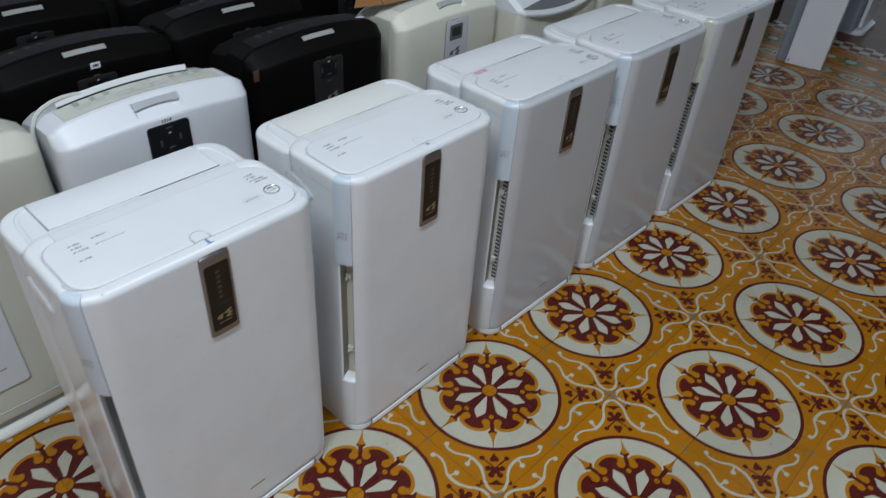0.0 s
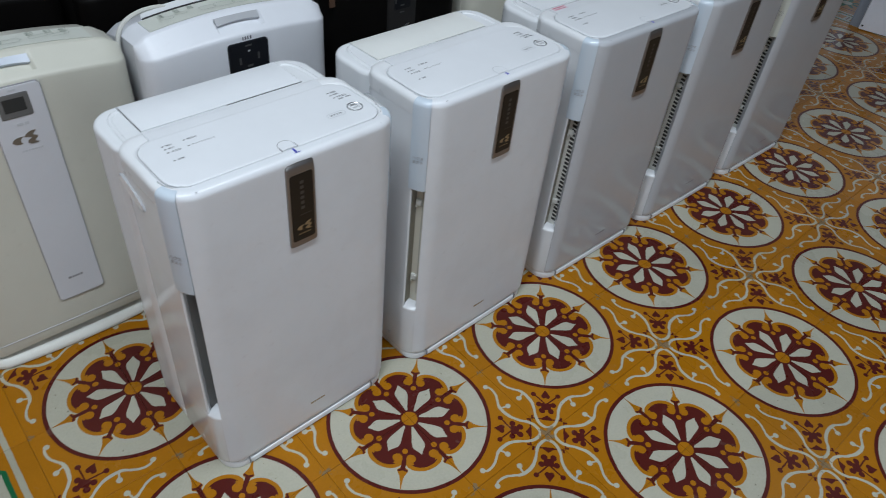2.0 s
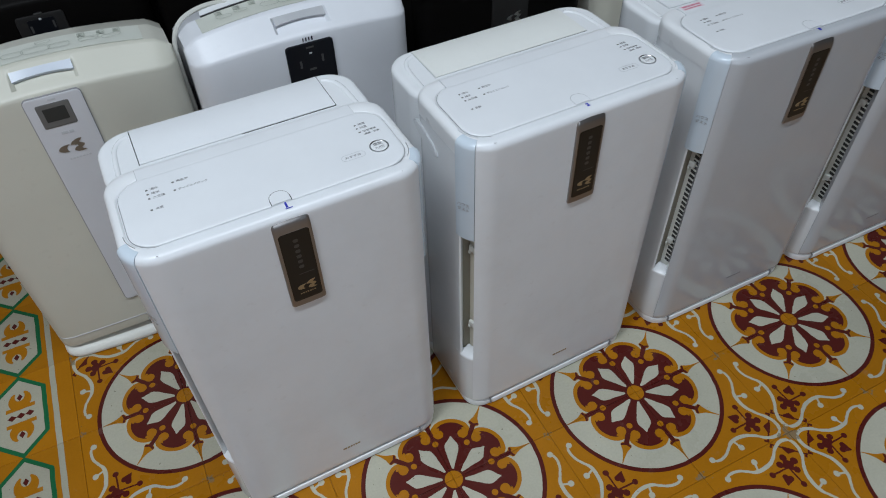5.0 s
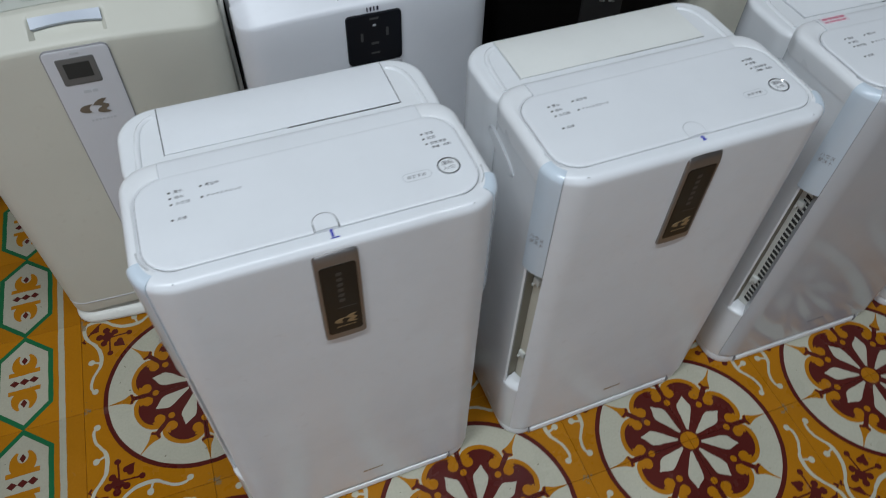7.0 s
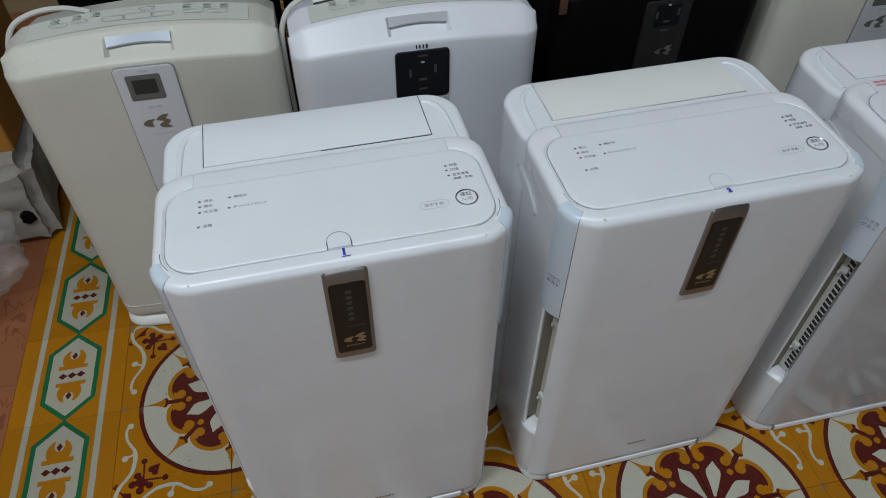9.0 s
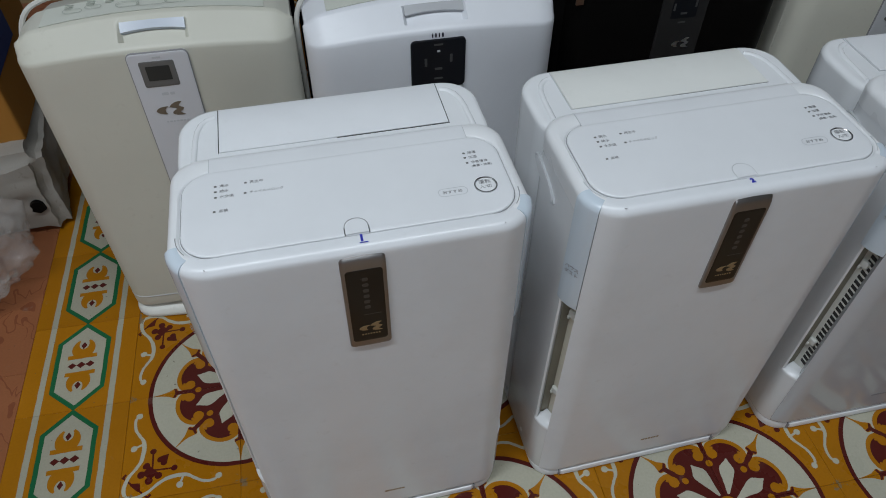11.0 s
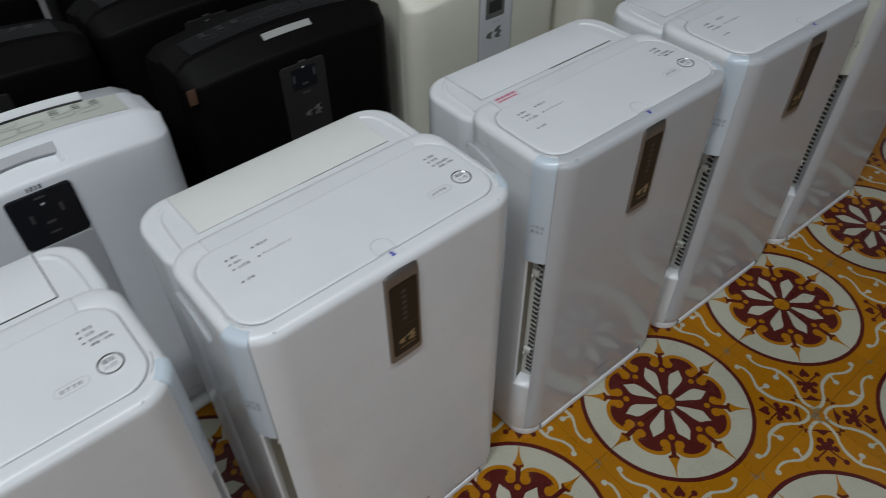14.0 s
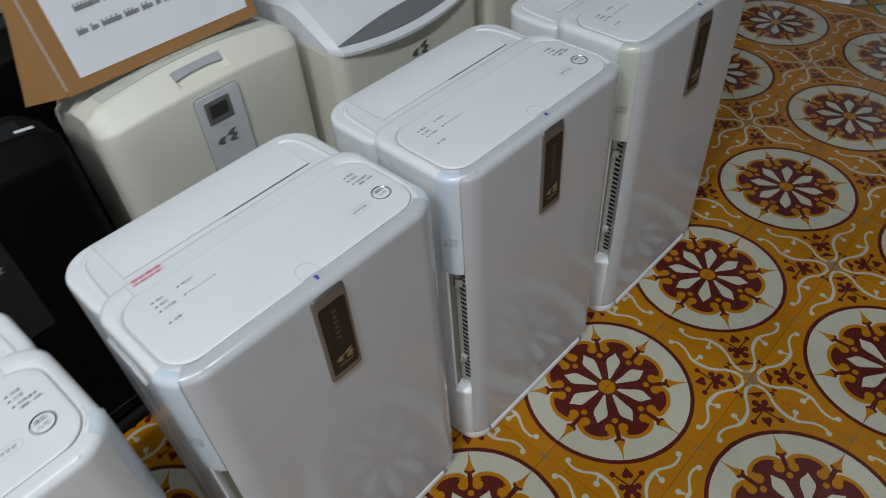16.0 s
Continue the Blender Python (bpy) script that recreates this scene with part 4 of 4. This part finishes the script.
    def gap(x):
        yf = y_front(x)
        return [(yf + 0.020, 0.022), (yf + 0.020, 0.046), (0.1, 0.046), (0.1, 0.022)]
    part("shadow_gap", arched_body(bmesh.new(), w, [x * 0.95 for x in xs], gap), GAP, p, smooth=0)

    def crease(x):
        yf, z = y_front(x), 0.066 - 0.010 * (abs(x) / w) ** 2
        return [(yf - 0.0012, z), (yf - 0.0012, z + 0.0014), (yf + 0.004, z + 0.0014), (yf + 0.004, z)]
    part("lower_seam", arched_body(bmesh.new(), w, [x * 0.99 for x in xs], crease), SEAM if kind != "black" else GAP, p, smooth=0)

    yf = -0.0032
    if kind in ("cream", "cream_grey"):
        strip = part("display_strip", upright(-0.043, 0.043, 0.125, 0.583 + up, yf, 0.004, 0.008, 0.0008), SILVERPANEL, p, "silver-white display strip")
        part("strip_seam", upright(-0.0440, 0.0440, 0.124, 0.584 + up, yf + 0.0006, 0.004, 0.009, 0.0002), INK, p)
        fr = part("screen_frame", upright(-0.029, 0.021, 0.527 + up, 0.570 + up, yf - 0.0007, 0.002, 0.003, 0.0004), LCDFRAME, strip)
        part("screen", upright(-0.021, 0.013, 0.538 + up, 0.562 + up, yf - 0.0011, 0.002, 0.001, 0.0), LCD, strip)
        emblem("emblem", pose(-0.003, yf - 0.0004, 0.494 + up * 0.4) @ FRONT, 0.0185, BROWNINK if kind == "cream" else LCDFRAME, strip)
        bars("print", (0.003, 0.004, 0.003, 0.004, 0.004, 0.003, 0.004), 0.003, 0.0015, pose(-0.016, yf - 0.0001, 0.474) @ FRONT, SEAM, strip)
        bars("print", (0.010, 0.007), 0.005, 0.002, pose(-0.010, yf - 0.0001, 0.518 + up * 0.6) @ FRONT, SEAM, strip)
        bars("print", (0.012,), 0.003, 0.002, pose(-0.007, yf - 0.0001, 0.576 + up) @ FRONT, SEAM, strip)
        bars("logo", (0.006, 0.004, 0.004, 0.004, 0.004), 0.005, 0.0012, pose(-0.016, yf - 0.0001, 0.175) @ FRONT, INK, strip)
    else:
        dark = kind == "black"
        z0 = 0.33 if dark else 0.500
        disp = part("display", upright(-0.043, 0.043, z0, 0.574 if dark else 0.585, yf, 0.004, 0.007, 0.0012), DISPLAY if not dark else DISPGREY, p, "dark glossy display")
        if not dark:
            part("lower_strip", upright(-0.043, 0.043, 0.150, 0.4985, yf, 0.004, 0.006, 0.0008), GREYBAR, p)
        for k, (sx, sz, sw, sh) in enumerate(((-0.020, 0.548, 0.004, 0.014), (0.020, 0.552, 0.004, 0.014), (0.0, 0.566, 0.005, 0.003), (0.0, 0.535, 0.012, 0.004), (0.0, 0.518, 0.014, 0.003), (0.0, 0.577, 0.014, 0.003))):
            part("lamp_mark", upright(sx - sw / 2, sx + sw / 2, sz - sh / 2, sz + sh / 2, yf - 0.0005, 0.001, 0.0008, 0.0, 2), DIMPRINT if k not in (2,) else SEAM, disp, smooth=0)
        if dark and sticker:
            part("white_label", slab(bmesh.new(), -0.014, 0.014, -0.004, 0.004, 0, 0.0006, 0.0008, 0, 0, 2, 1, pose(0.160, 0.070, z_ridge(0.160) + 0.0012, 0, 9, 0)), PAPER, p)
        if dark:
            part("screen", upright(-0.024, 0.024, 0.526, 0.566, yf - 0.0004, 0.001, 0.003, 0.0), DISPLAY, disp)
            emblem("emblem", pose(0.010, yf - 0.0005, 0.478) @ FRONT, 0.015, CHROME, disp)
    if cord:
        knots = [(-0.02, 0.122, 0.632), (-0.06, 0.118, 0.640), (-0.11, 0.118, 0.640), (-0.155, 0.128, 0.634), (-0.178, 0.150, 0.612), (-0.184, 0.185, 0.585), (-0.18, 0.22, 0.54), (-0.17, 0.235, 0.45)] if cord == "short" else [(-0.075, 0.122, 0.622), (-0.11, 0.124, 0.631), (-0.15, 0.122, 0.630), (-0.185, 0.117, 0.617), (-0.203, 0.110, 0.590), (-0.207, 0.100, 0.55), (-0.206, 0.092, 0.45), (-0.205, 0.090, 0.30), (-0.206, 0.092, 0.12)]
        pts = []
        for i in range(len(knots) - 1):
            q = [Vector(knots[min(max(i + d, 0), len(knots) - 1)]) for d in (-1, 0, 1, 2)]
            for k in range(5):
                t = k / 5
                pts.append(0.5 * ((2 * q[1]) + (q[2] - q[0]) * t + (2 * q[0] - 5 * q[1] + 4 * q[2] - q[3]) * t * t + (3 * q[1] - q[0] - 3 * q[2] + q[3]) * t ** 3))
        part("power_cord", tube(bmesh.new(), pts, 0.0042), CORD if kind != "black" else BLACK, p, "power cord hanging over the flank")
    return p


cream = arched_purifier(pose(-0.400, 0.588, 0, 0, 0, 0.5), "cream", "cream air purifier with a silver display strip", 0.2, up=0.011)
white = arched_purifier(pose(0.012, 0.562, 0, 0, 0, 1.0), "white", "cool white air purifier with a black square display")
# taped-down lip and marker note on the white one
LIP = [-0.15 + 0.0265 * k for k in range(11)]
bm = bmesh.new()
loft(bm, [[(x, 0.117 + dy, 0.6285 - 0.020 * (x / 0.198) ** 2) for x in LIP] + [(x, 0.121 + dy, 0.6395 - 0.020 * (x / 0.198) ** 2) for x in LIP[::-1]] for dy in (0, 0.0022)])
part("rear_lip", bm, WHITE, white)
bm = bmesh.new()
loft(bm, [[(x, 0.1125, 0.6288 - 0.020 * (x / 0.198) ** 2 + dz) for x in LIP] + [(x, 0.1168, 0.6288 - 0.020 * (x / 0.198) ** 2 + dz) for x in LIP[::-1]] for dz in (0, 0.0012)])
part("lip_gap", bm, GAP, white, smooth=0)
bars("ink_note", (0.002, 0.0025, 0.002, 0.003), 0.007, 0.003, pose(-0.010, -0.0006, 0.5915, -6) @ FRONT, BLACKINK, white)
arched_purifier(pose(0.465, 0.652, 0, 0, 0, 0.5), "black", "black air purifier with a pale grip bar", cord=False, sticker=True)
arched_purifier(pose(0.897, 0.640, 0, 0, 0, 0.5), "cream_grey", "cream air purifier under the cardboard sign", cord="short")
bm = block(-0.007, 0.007, 0.0, 0.003, 0.0, 0.026, 0.001, 0.0005)
tape = thing("brown_tape", pose(0.2745, 0.6605, 0.562), "strip of brown packing tape on the flank", "tape")
part("strip", bm, DARKTAPE, tape)
arched_purifier(pose(1.26, 0.93, 0, 0, 0, 0.5), "cream_grey", "cream air purifier stored in a row behind", cord=False)
for bx, by, rot in ((0.010, 0.868, 1), (0.415, 0.915, 0.5), (-0.402, 0.925, -1), (0.0, 1.18, 1), (0.43, 1.20, 0), (-0.43, 1.20, 0), (0.83, 1.02, 2)):
    arched_purifier(pose(bx, by, 0, 0, 0, rot), "black", "black air purifier stored in a row behind", cord=False, sticker=bx == 0.415)
note = thing("price_note", pose(0.012, 0.8665, 0.598, -4), "small white sticker with a pen mark", "sticker")
part("paper", upright(-0.0105, 0.0105, -0.0065, 0.0065, -0.0012, 0.0008, 0.001, 0), PAPER, note)
bars("ink_mark", (0.003, 0.004, 0.003), 0.006, 0.001, pose(-0.006, -0.0013, 0.0) @ FRONT, BLACKINK, note)


def console_purifier(matrix, label, plain=False):
    """Cream purifier with a sloping white hood and a crescent console."""
    w = 0.2
    p = thing("air_purifier", matrix, label, "air purifier", "arched purifiers behind the front row")
    part("housing", block(-w, w, 0.0, 0.24, 0.012, 0.560, 0.03, 0.004, 0.004, 8, 3), LITCREAM, p)
    part("foot_plate", block(-w + 0.01, w - 0.01, 0.008, 0.23, 0.0, 0.012, 0.025, 0, 0.002, 6, 2), WHITE, p)

    def bulge(x):
        return -0.014 * (1 - (x / w) ** 2)

    def hood(x):
        s = abs(x) / w
        k = 0.02 * max(0.0, s - 0.93) / 0.07
        lip = 0.560 - 0.022 * (1 - s * s)
        return [(bulge(x) + k, lip), (bulge(x) + k, lip + 0.006), (bulge(x) + 0.008 + k, lip + 0.014), (0.105, 0.634 - k), (0.14, 0.640 - k), (0.235, 0.628 - k), (0.239, 0.56)]
    xs = [-w + 2 * w * i / 24 for i in range(25)]
    part("hood", arched_body(bmesh.new(), w, xs, hood), BWHITE if not plain else CREAMTOP, p, "smooth sloping hood")
    if plain:
        return p

    def on_hood(x, t):
        a, b = hood(x)[2], hood(x)[3]
        return Vector((x, a[0] + (b[0] - a[0]) * t, a[1] + (b[1] - a[1]) * t + 0.0015))
    bm = bmesh.new()
    low, high = [], []
    for i in range(25):
        x = -0.185 + 0.37 * i / 24
        k = 1 - (x / 0.185) ** 2
        low.append(on_hood(x, 0.02))
        high.append(on_hood(x, 0.02 + 0.29 * k + 0.01))
    ring = low + high[::-1]
    loft(bm, [ring, [q + Vector((0, -0.0006, 0.0012)) for q in ring]])
    con = part("console", bm, GREYGLOSS, p, "grey crescent-shaped control console")
    bm = bmesh.new()
    loft(bm, [[on_hood(x, t) + Vector((0, 0, dz)) for x, t in ((-0.062, 0.09), (-0.036, 0.09), (-0.036, 0.23), (-0.062, 0.23))] for dz in (0.0014, 0.0022)])
    part("screen", bm, LCD, con)
    for k in range(7):
        bm = bmesh.new()
        x = -0.01 + k * 0.017
        loft(bm, [[on_hood(xx, t) + Vector((0, 0, dz)) for xx, t in ((x, 0.10), (x + 0.009, 0.10), (x + 0.009, 0.13), (x, 0.13))] for dz in (0.0014, 0.0018)])
        part("button", bm, SEAM, con, smooth=0)
    part("top_film", block(-0.1, 0.06, 0.150, 0.205, 0.632, 0.6395, 0.006, 0.001), FILM, p)
    emblem("emblem", pose(0.012, -0.0008, 0.488) @ FRONT, 0.021, LCDFRAME, p)
    return p


console_purifier(pose(1.315, 0.590, 0, 0, 0, 0.5), "cream air purifier with a white hood and grey console")
console_purifier(pose(1.745, 0.600, 0, 0, 0, 0), "plain cream air purifier at the row's far end", True)


for cx, cy, sway in ((-0.2115, 0.664, 0.006), (-0.1995, 0.690, -0.005)):
    pts = [(sway * math.sin(6 * z), 0.010 * math.cos(5 * z) - 0.010, z) for z in (0.004 + 0.596 * k / 24 for k in range(25))]
    pts = [(x, y, z * 0.93 + 0.0004) for x, y, z in pts]
    cable = new("power_cord", mesh_of(tube(bmesh.new(), pts, 0.0045), "power_cord", BLACK, 60))
    cable.matrix_world = pose(cx, cy, 0)
    tagged(cable, "black power cord hanging between two purifiers", "cable", "cords between the purifiers")


# ---- cardboard sign on the cream purifier ----
sign = thing("cardboard_sign", pose(0.880, 0.722, 0.6312, 0, 0, -2), "folded brown cardboard sign with a white printed sheet", "sign")
lean = pose(0, 0, 0, -16, 0, 0)
part("front_board", slab(bmesh.new(), -0.175, 0.175, 0.0, 0.30, 0, 0.005, 0.004, 0.001, 0, 3, 2, lean @ FRONT @ pose(0, 0, -0.0025)), CARD, sign)
bm = bmesh.new()
turn = pose(-0.174, 0.003, 0, -16, 0, 0) @ pose(0, 0, 0, 0, 0, 138) @ FRONT
loft(bm, [[turn @ Vector((x, y, z)) for x, y in ((0.0, 0.0), (0.074, 0.002), (0.070, 0.012), (0.028, 0.125), (0.012, 0.20), (0.0, 0.285))] for z in (0.0, 0.005)])
part("side_flap", bm, CARD, sign)
part("tape", slab(bmesh.new(), -0.1755, -0.1715, 0.01, 0.20, 0.0024, 0.0030, 0.001, 0, 0, 2, 1, lean @ FRONT), TAPE, sign)
part("sheet", slab(bmesh.new(), -0.146, 0.160, 0.020, 0.285, 0.0026, 0.0034, 0.001, 0, 0, 2, 1, lean @ FRONT), PAPER, sign)
LINES = [(0.080, -0.118, (0.017, 0.012, 0.033, 0.024, 0.019, 0.008, 0.016, 0.022)), (0.113, -0.106, (0.041, 0.029, 0.018, 0.024)),
         (0.150, -0.135, (0.024, 0.031, 0.014, 0.036, 0.020, 0.017)), (0.190, -0.135, (0.037, 0.016, 0.028, 0.022, 0.033))]
for z, x, lengths in LINES:
    for k, ln in enumerate(lengths):
        bars("line_of_writing", (ln,), 0.0066, 0.0, lean @ FRONT @ pose(x, z, 0.0034), INK, sign)
        rises = [0.0022] * int(ln / 0.0075)
        bars("line_of_writing", rises, 0.0116, 0.0042 + 0.0008 * (k % 3), lean @ FRONT @ pose(x + 0.0004, z + 0.0014, 0.0035), INK, sign)
        x += ln + 0.0055

# ---- packing on the terracotta tiles ----
random.seed(4)
foam = thing("foam_packing", pose(-0.772, 0.892, 0, 0, 0, 6), "dirty white foam packing block with a hole", "packaging")
bm = bmesh.new()
bmesh.ops.create_cube(bm, size=1.0, matrix=Matrix.LocRotScale((-0.18, 0.18, 0.1025), None, (0.36, 0.36, 0.205)))
bmesh.ops.bevel(bm, geom=bm.edges[:], offset=0.022, segments=3, affect="EDGES")
bmesh.ops.subdivide_edges(bm, edges=[e for e in bm.edges if e.calc_length() > 0.1], cuts=22, use_grid_fill=True)
for v in bm.verts:
    q = v.co.copy()
    d = 0.016 * noise.noise_vector(q * 7) + 0.008 * noise.noise_vector(q * 22) + 0.003 * noise.noise_vector(q * 60)
    v.co += d * min(1.0, q.z / 0.02)
part("foam_block", bm, FOAM, foam)
bm = bmesh.new()
loft(bm, [[(-0.042 + 0.014 * math.cos(2 * math.pi * k / 12) * (1 + 0.25 * math.sin(3 * k)), y, 0.080 + 0.016 * math.sin(2 * math.pi * k / 12)) for k in range(12)] for y in (-0.007, 0.012)])
part("hole", bm, BLACK, foam, "dark hole in the foam", 0)
carton = thing("carton", pose(-0.80, 0.955, 0.205, 0, 0, 3), "orange-brown carton with dark blue print", "box")
part("carton_body", block(-0.42, 0.0, 0.0, 0.34, 0.003, 0.42, 0.006, 0.004), ORANGEBOX, carton)
part("printed_band", block(-0.425, 0.003, -0.0025, 0.2, 0.14, 0.30, 0.006, 0.0), BLUEPRINT, carton)

bm = bmesh.new()
bmesh.ops.create_icosphere(bm, subdivisions=5, radius=1.0)
for v in bm.verts:
    n = v.co.normalized()
    k = 1 + 0.30 * noise.noise(n * 2.3) + 0.16 * abs(noise.noise(n * 6.0)) + 0.07 * abs(noise.noise(n * 15.0))
    v.co = Vector((n.x * 0.135 * k, n.y * 0.12 * k, max(-0.098, n.z * 0.115 * k)))
bag = new("plastic_bag", mesh_of(bm, "plastic_bag", BAG, 60))
bag.matrix_world = pose(-0.950, 0.735, 0.100, 0, 0, 20)
tagged(bag, "crumpled clear plastic bag on the terracotta tiles", "bag")

# ---- far end of the shop ----
cab = thing("tall_cabinet", pose(3.05, 0.255, 0, 0, 0, 14), "tall white enamelled cabinet with a grey flank", "cabinet")
part("front", block(0.0, 0.03, 0.0, 0.162, 0.004, 1.7, 0.004, 0.002), METALWHITE, cab)
part("flank", block(0.03, 0.36, 0.004, 0.205, 0.0, 1.695, 0.004, 0.002), METALGREY, cab)
part("edge_strip", block(0.001, 0.36, -0.006, 0.0, 0.0, 1.7, 0.001, 0.001), STEEL, cab)
part("knob", disc(bmesh.new(), 0, 0, 0, 0.004, 0.004, 10), GAP, cab).matrix_local = pose(0.0, 0.150, 0.022, 0, -90, 0)
unit = thing("floor_unit", pose(3.70, 0.322, 0, 0, 0, 4), "blue-grey floor unit with a white side panel and curved foot", "appliance")
part("body", block(0.0, 0.30, 0.020, 0.27, 0.025, 1.1, 0.02, 0.01), METALGREY, unit)
part("side_panel", block(0.07, 0.31, -0.004, 0.018, 0.035, 1.1, 0.009, 0.004), METALWHITE, unit)
part("foot", block(0.03, 0.33, -0.030, 0.22, 0.0, 0.025, 0.055, 0.006, 0.002, 8, 2), METALWHITE, unit)
shelf = thing("low_shelf", pose(2.75, 0.72, 0), "dark wooden low shelf with steel rails", "shelf")
part("carcass", block(0.0, 0.9, 0.0, 0.4, 0.0, 0.85, 0.004, 0.003), DARKWOOD, shelf)
for z in (0.12, 0.26, 0.40, 0.56):
    part("rail", block(-0.012, 0.9, -0.012, 0.0, z, z + 0.012, 0.003, 0.002), STEEL, shelf)


# ---- floor tiles, one by one ----
def tile_mesh(name, size, material):
    h = size / 2 - 0.0002
    bm = bmesh.new()
    loft(bm, [[(sx * k, sy * k, z) for sx, sy in ((-1, -1), (1, -1), (1, 1), (-1, 1))] for k, z in ((h, -0.003), (h, -0.0006), (h - 0.0005, 0.0))])
    return mesh_of(bm, name, material, 0)


def lay(name, data, cells, size):
    for cx, cy in cells:
        ob = new(name, data)
        ob.location = (cx, cy, random.uniform(-0.00035, 0.0))
        ob.rotation_euler = (random.uniform(-0.0012, 0.0012), random.uniform(-0.0012, 0.0012), 0)
        ob.parent = floor


def lay_rest(name, cells, size, material, label):
    h = size / 2 - 0.0002
    verts, faces = [], []
    for cx, cy in cells:
        k = len(verts)
        dz = random.uniform(-0.0003, 0.0)
        verts += [(cx + sx * h, cy + sy * h, z + dz) for z in (-0.003, 0.0) for sx, sy in ((-1, -1), (1, -1), (1, 1), (-1, 1))]
        faces += [(k + 4, k + 5, k + 6, k + 7)] + [(k + i, k + (i + 1) % 4, k + 4 + (i + 1) % 4, k + 4 + i) for i in range(4)]
    me = bpy.data.meshes.new(name)
    me.from_pydata(verts, [], faces)
    me.materials.append(material)
    ob = new(name, me)
    ob.parent = floor
    tagged(ob, label, "", "", "stuff")


random.seed(11)
grid = [(-0.5 + 0.2 * i, -3.5 + 0.2 * j) for i in range(18) for j in range(28)]
near = [c for c in grid if -1.0 < c[1] < 0.75 and c[0] < 3.4]
lay("tile", tile_mesh("tile", 0.2, MEDALLION), near, 0.2)
lay_rest("tile_field", [c for c in grid if c not in near], 0.2, MEDALLION, "patterned cement tiles further off")
lay("border_tile", tile_mesh("border_tile", 0.2, BORDER), [(-0.7, -0.7 + 0.2 * j) for j in range(11)], 0.2)
lay_rest("border_field", [(-0.7, -3.5 + 0.2 * j) for j in range(14)] + [(-0.7, 1.5 + 0.2 * j) for j in range(3)], 0.2, BORDER, "hexagon border tiles further off")
lay("border_tile", tile_mesh("border_tile", 0.2, BORDERFAR), [(3.1, -0.9 + 0.2 * j) for j in range(9)], 0.2)
lay_rest("far_border_field", [(3.1, -3.5 + 0.2 * j) for j in range(13)] + [(3.1, 0.9 + 0.2 * j) for j in range(6)], 0.2, BORDERFAR, "hexagon border tiles along the far floor")
lay("rosette_tile", tile_mesh("rosette_tile", 0.2, FARBAND), [(3.3 + 0.2 * i, -0.9 + 0.2 * j) for i in range(2) for j in range(9)], 0.2)
lay_rest("rosette_field", [(3.3 + 0.2 * i, -3.5 + 0.2 * j) for i in range(2) for j in range(13)] + [(3.3 + 0.2 * i, 0.9 + 0.2 * j) for i in range(2) for j in range(6)], 0.2, FARBAND, "rosette border tiles along the far floor")
terra = [(-0.925 - 0.25 * i, -3.375 + 0.25 * j) for i in range(7) for j in range(22)]
lay("terracotta_tile", tile_mesh("terracotta_tile", 0.25, TERRA), [c for c in terra if c[0] > -1.5 and c[1] > -0.9], 0.25)
lay_rest("terracotta_field", [c for c in terra if c[0] <= -1.5 or c[1] <= -0.9], 0.25, TERRA, "terracotta tiles by the wall")
lay_rest("brown_field", [(3.75 + 0.3 * i, -3.4 + 0.3 * j) for i in range(7) for j in range(18)], 0.3, BROWNFLOOR, "brown cement tiles at the far end")
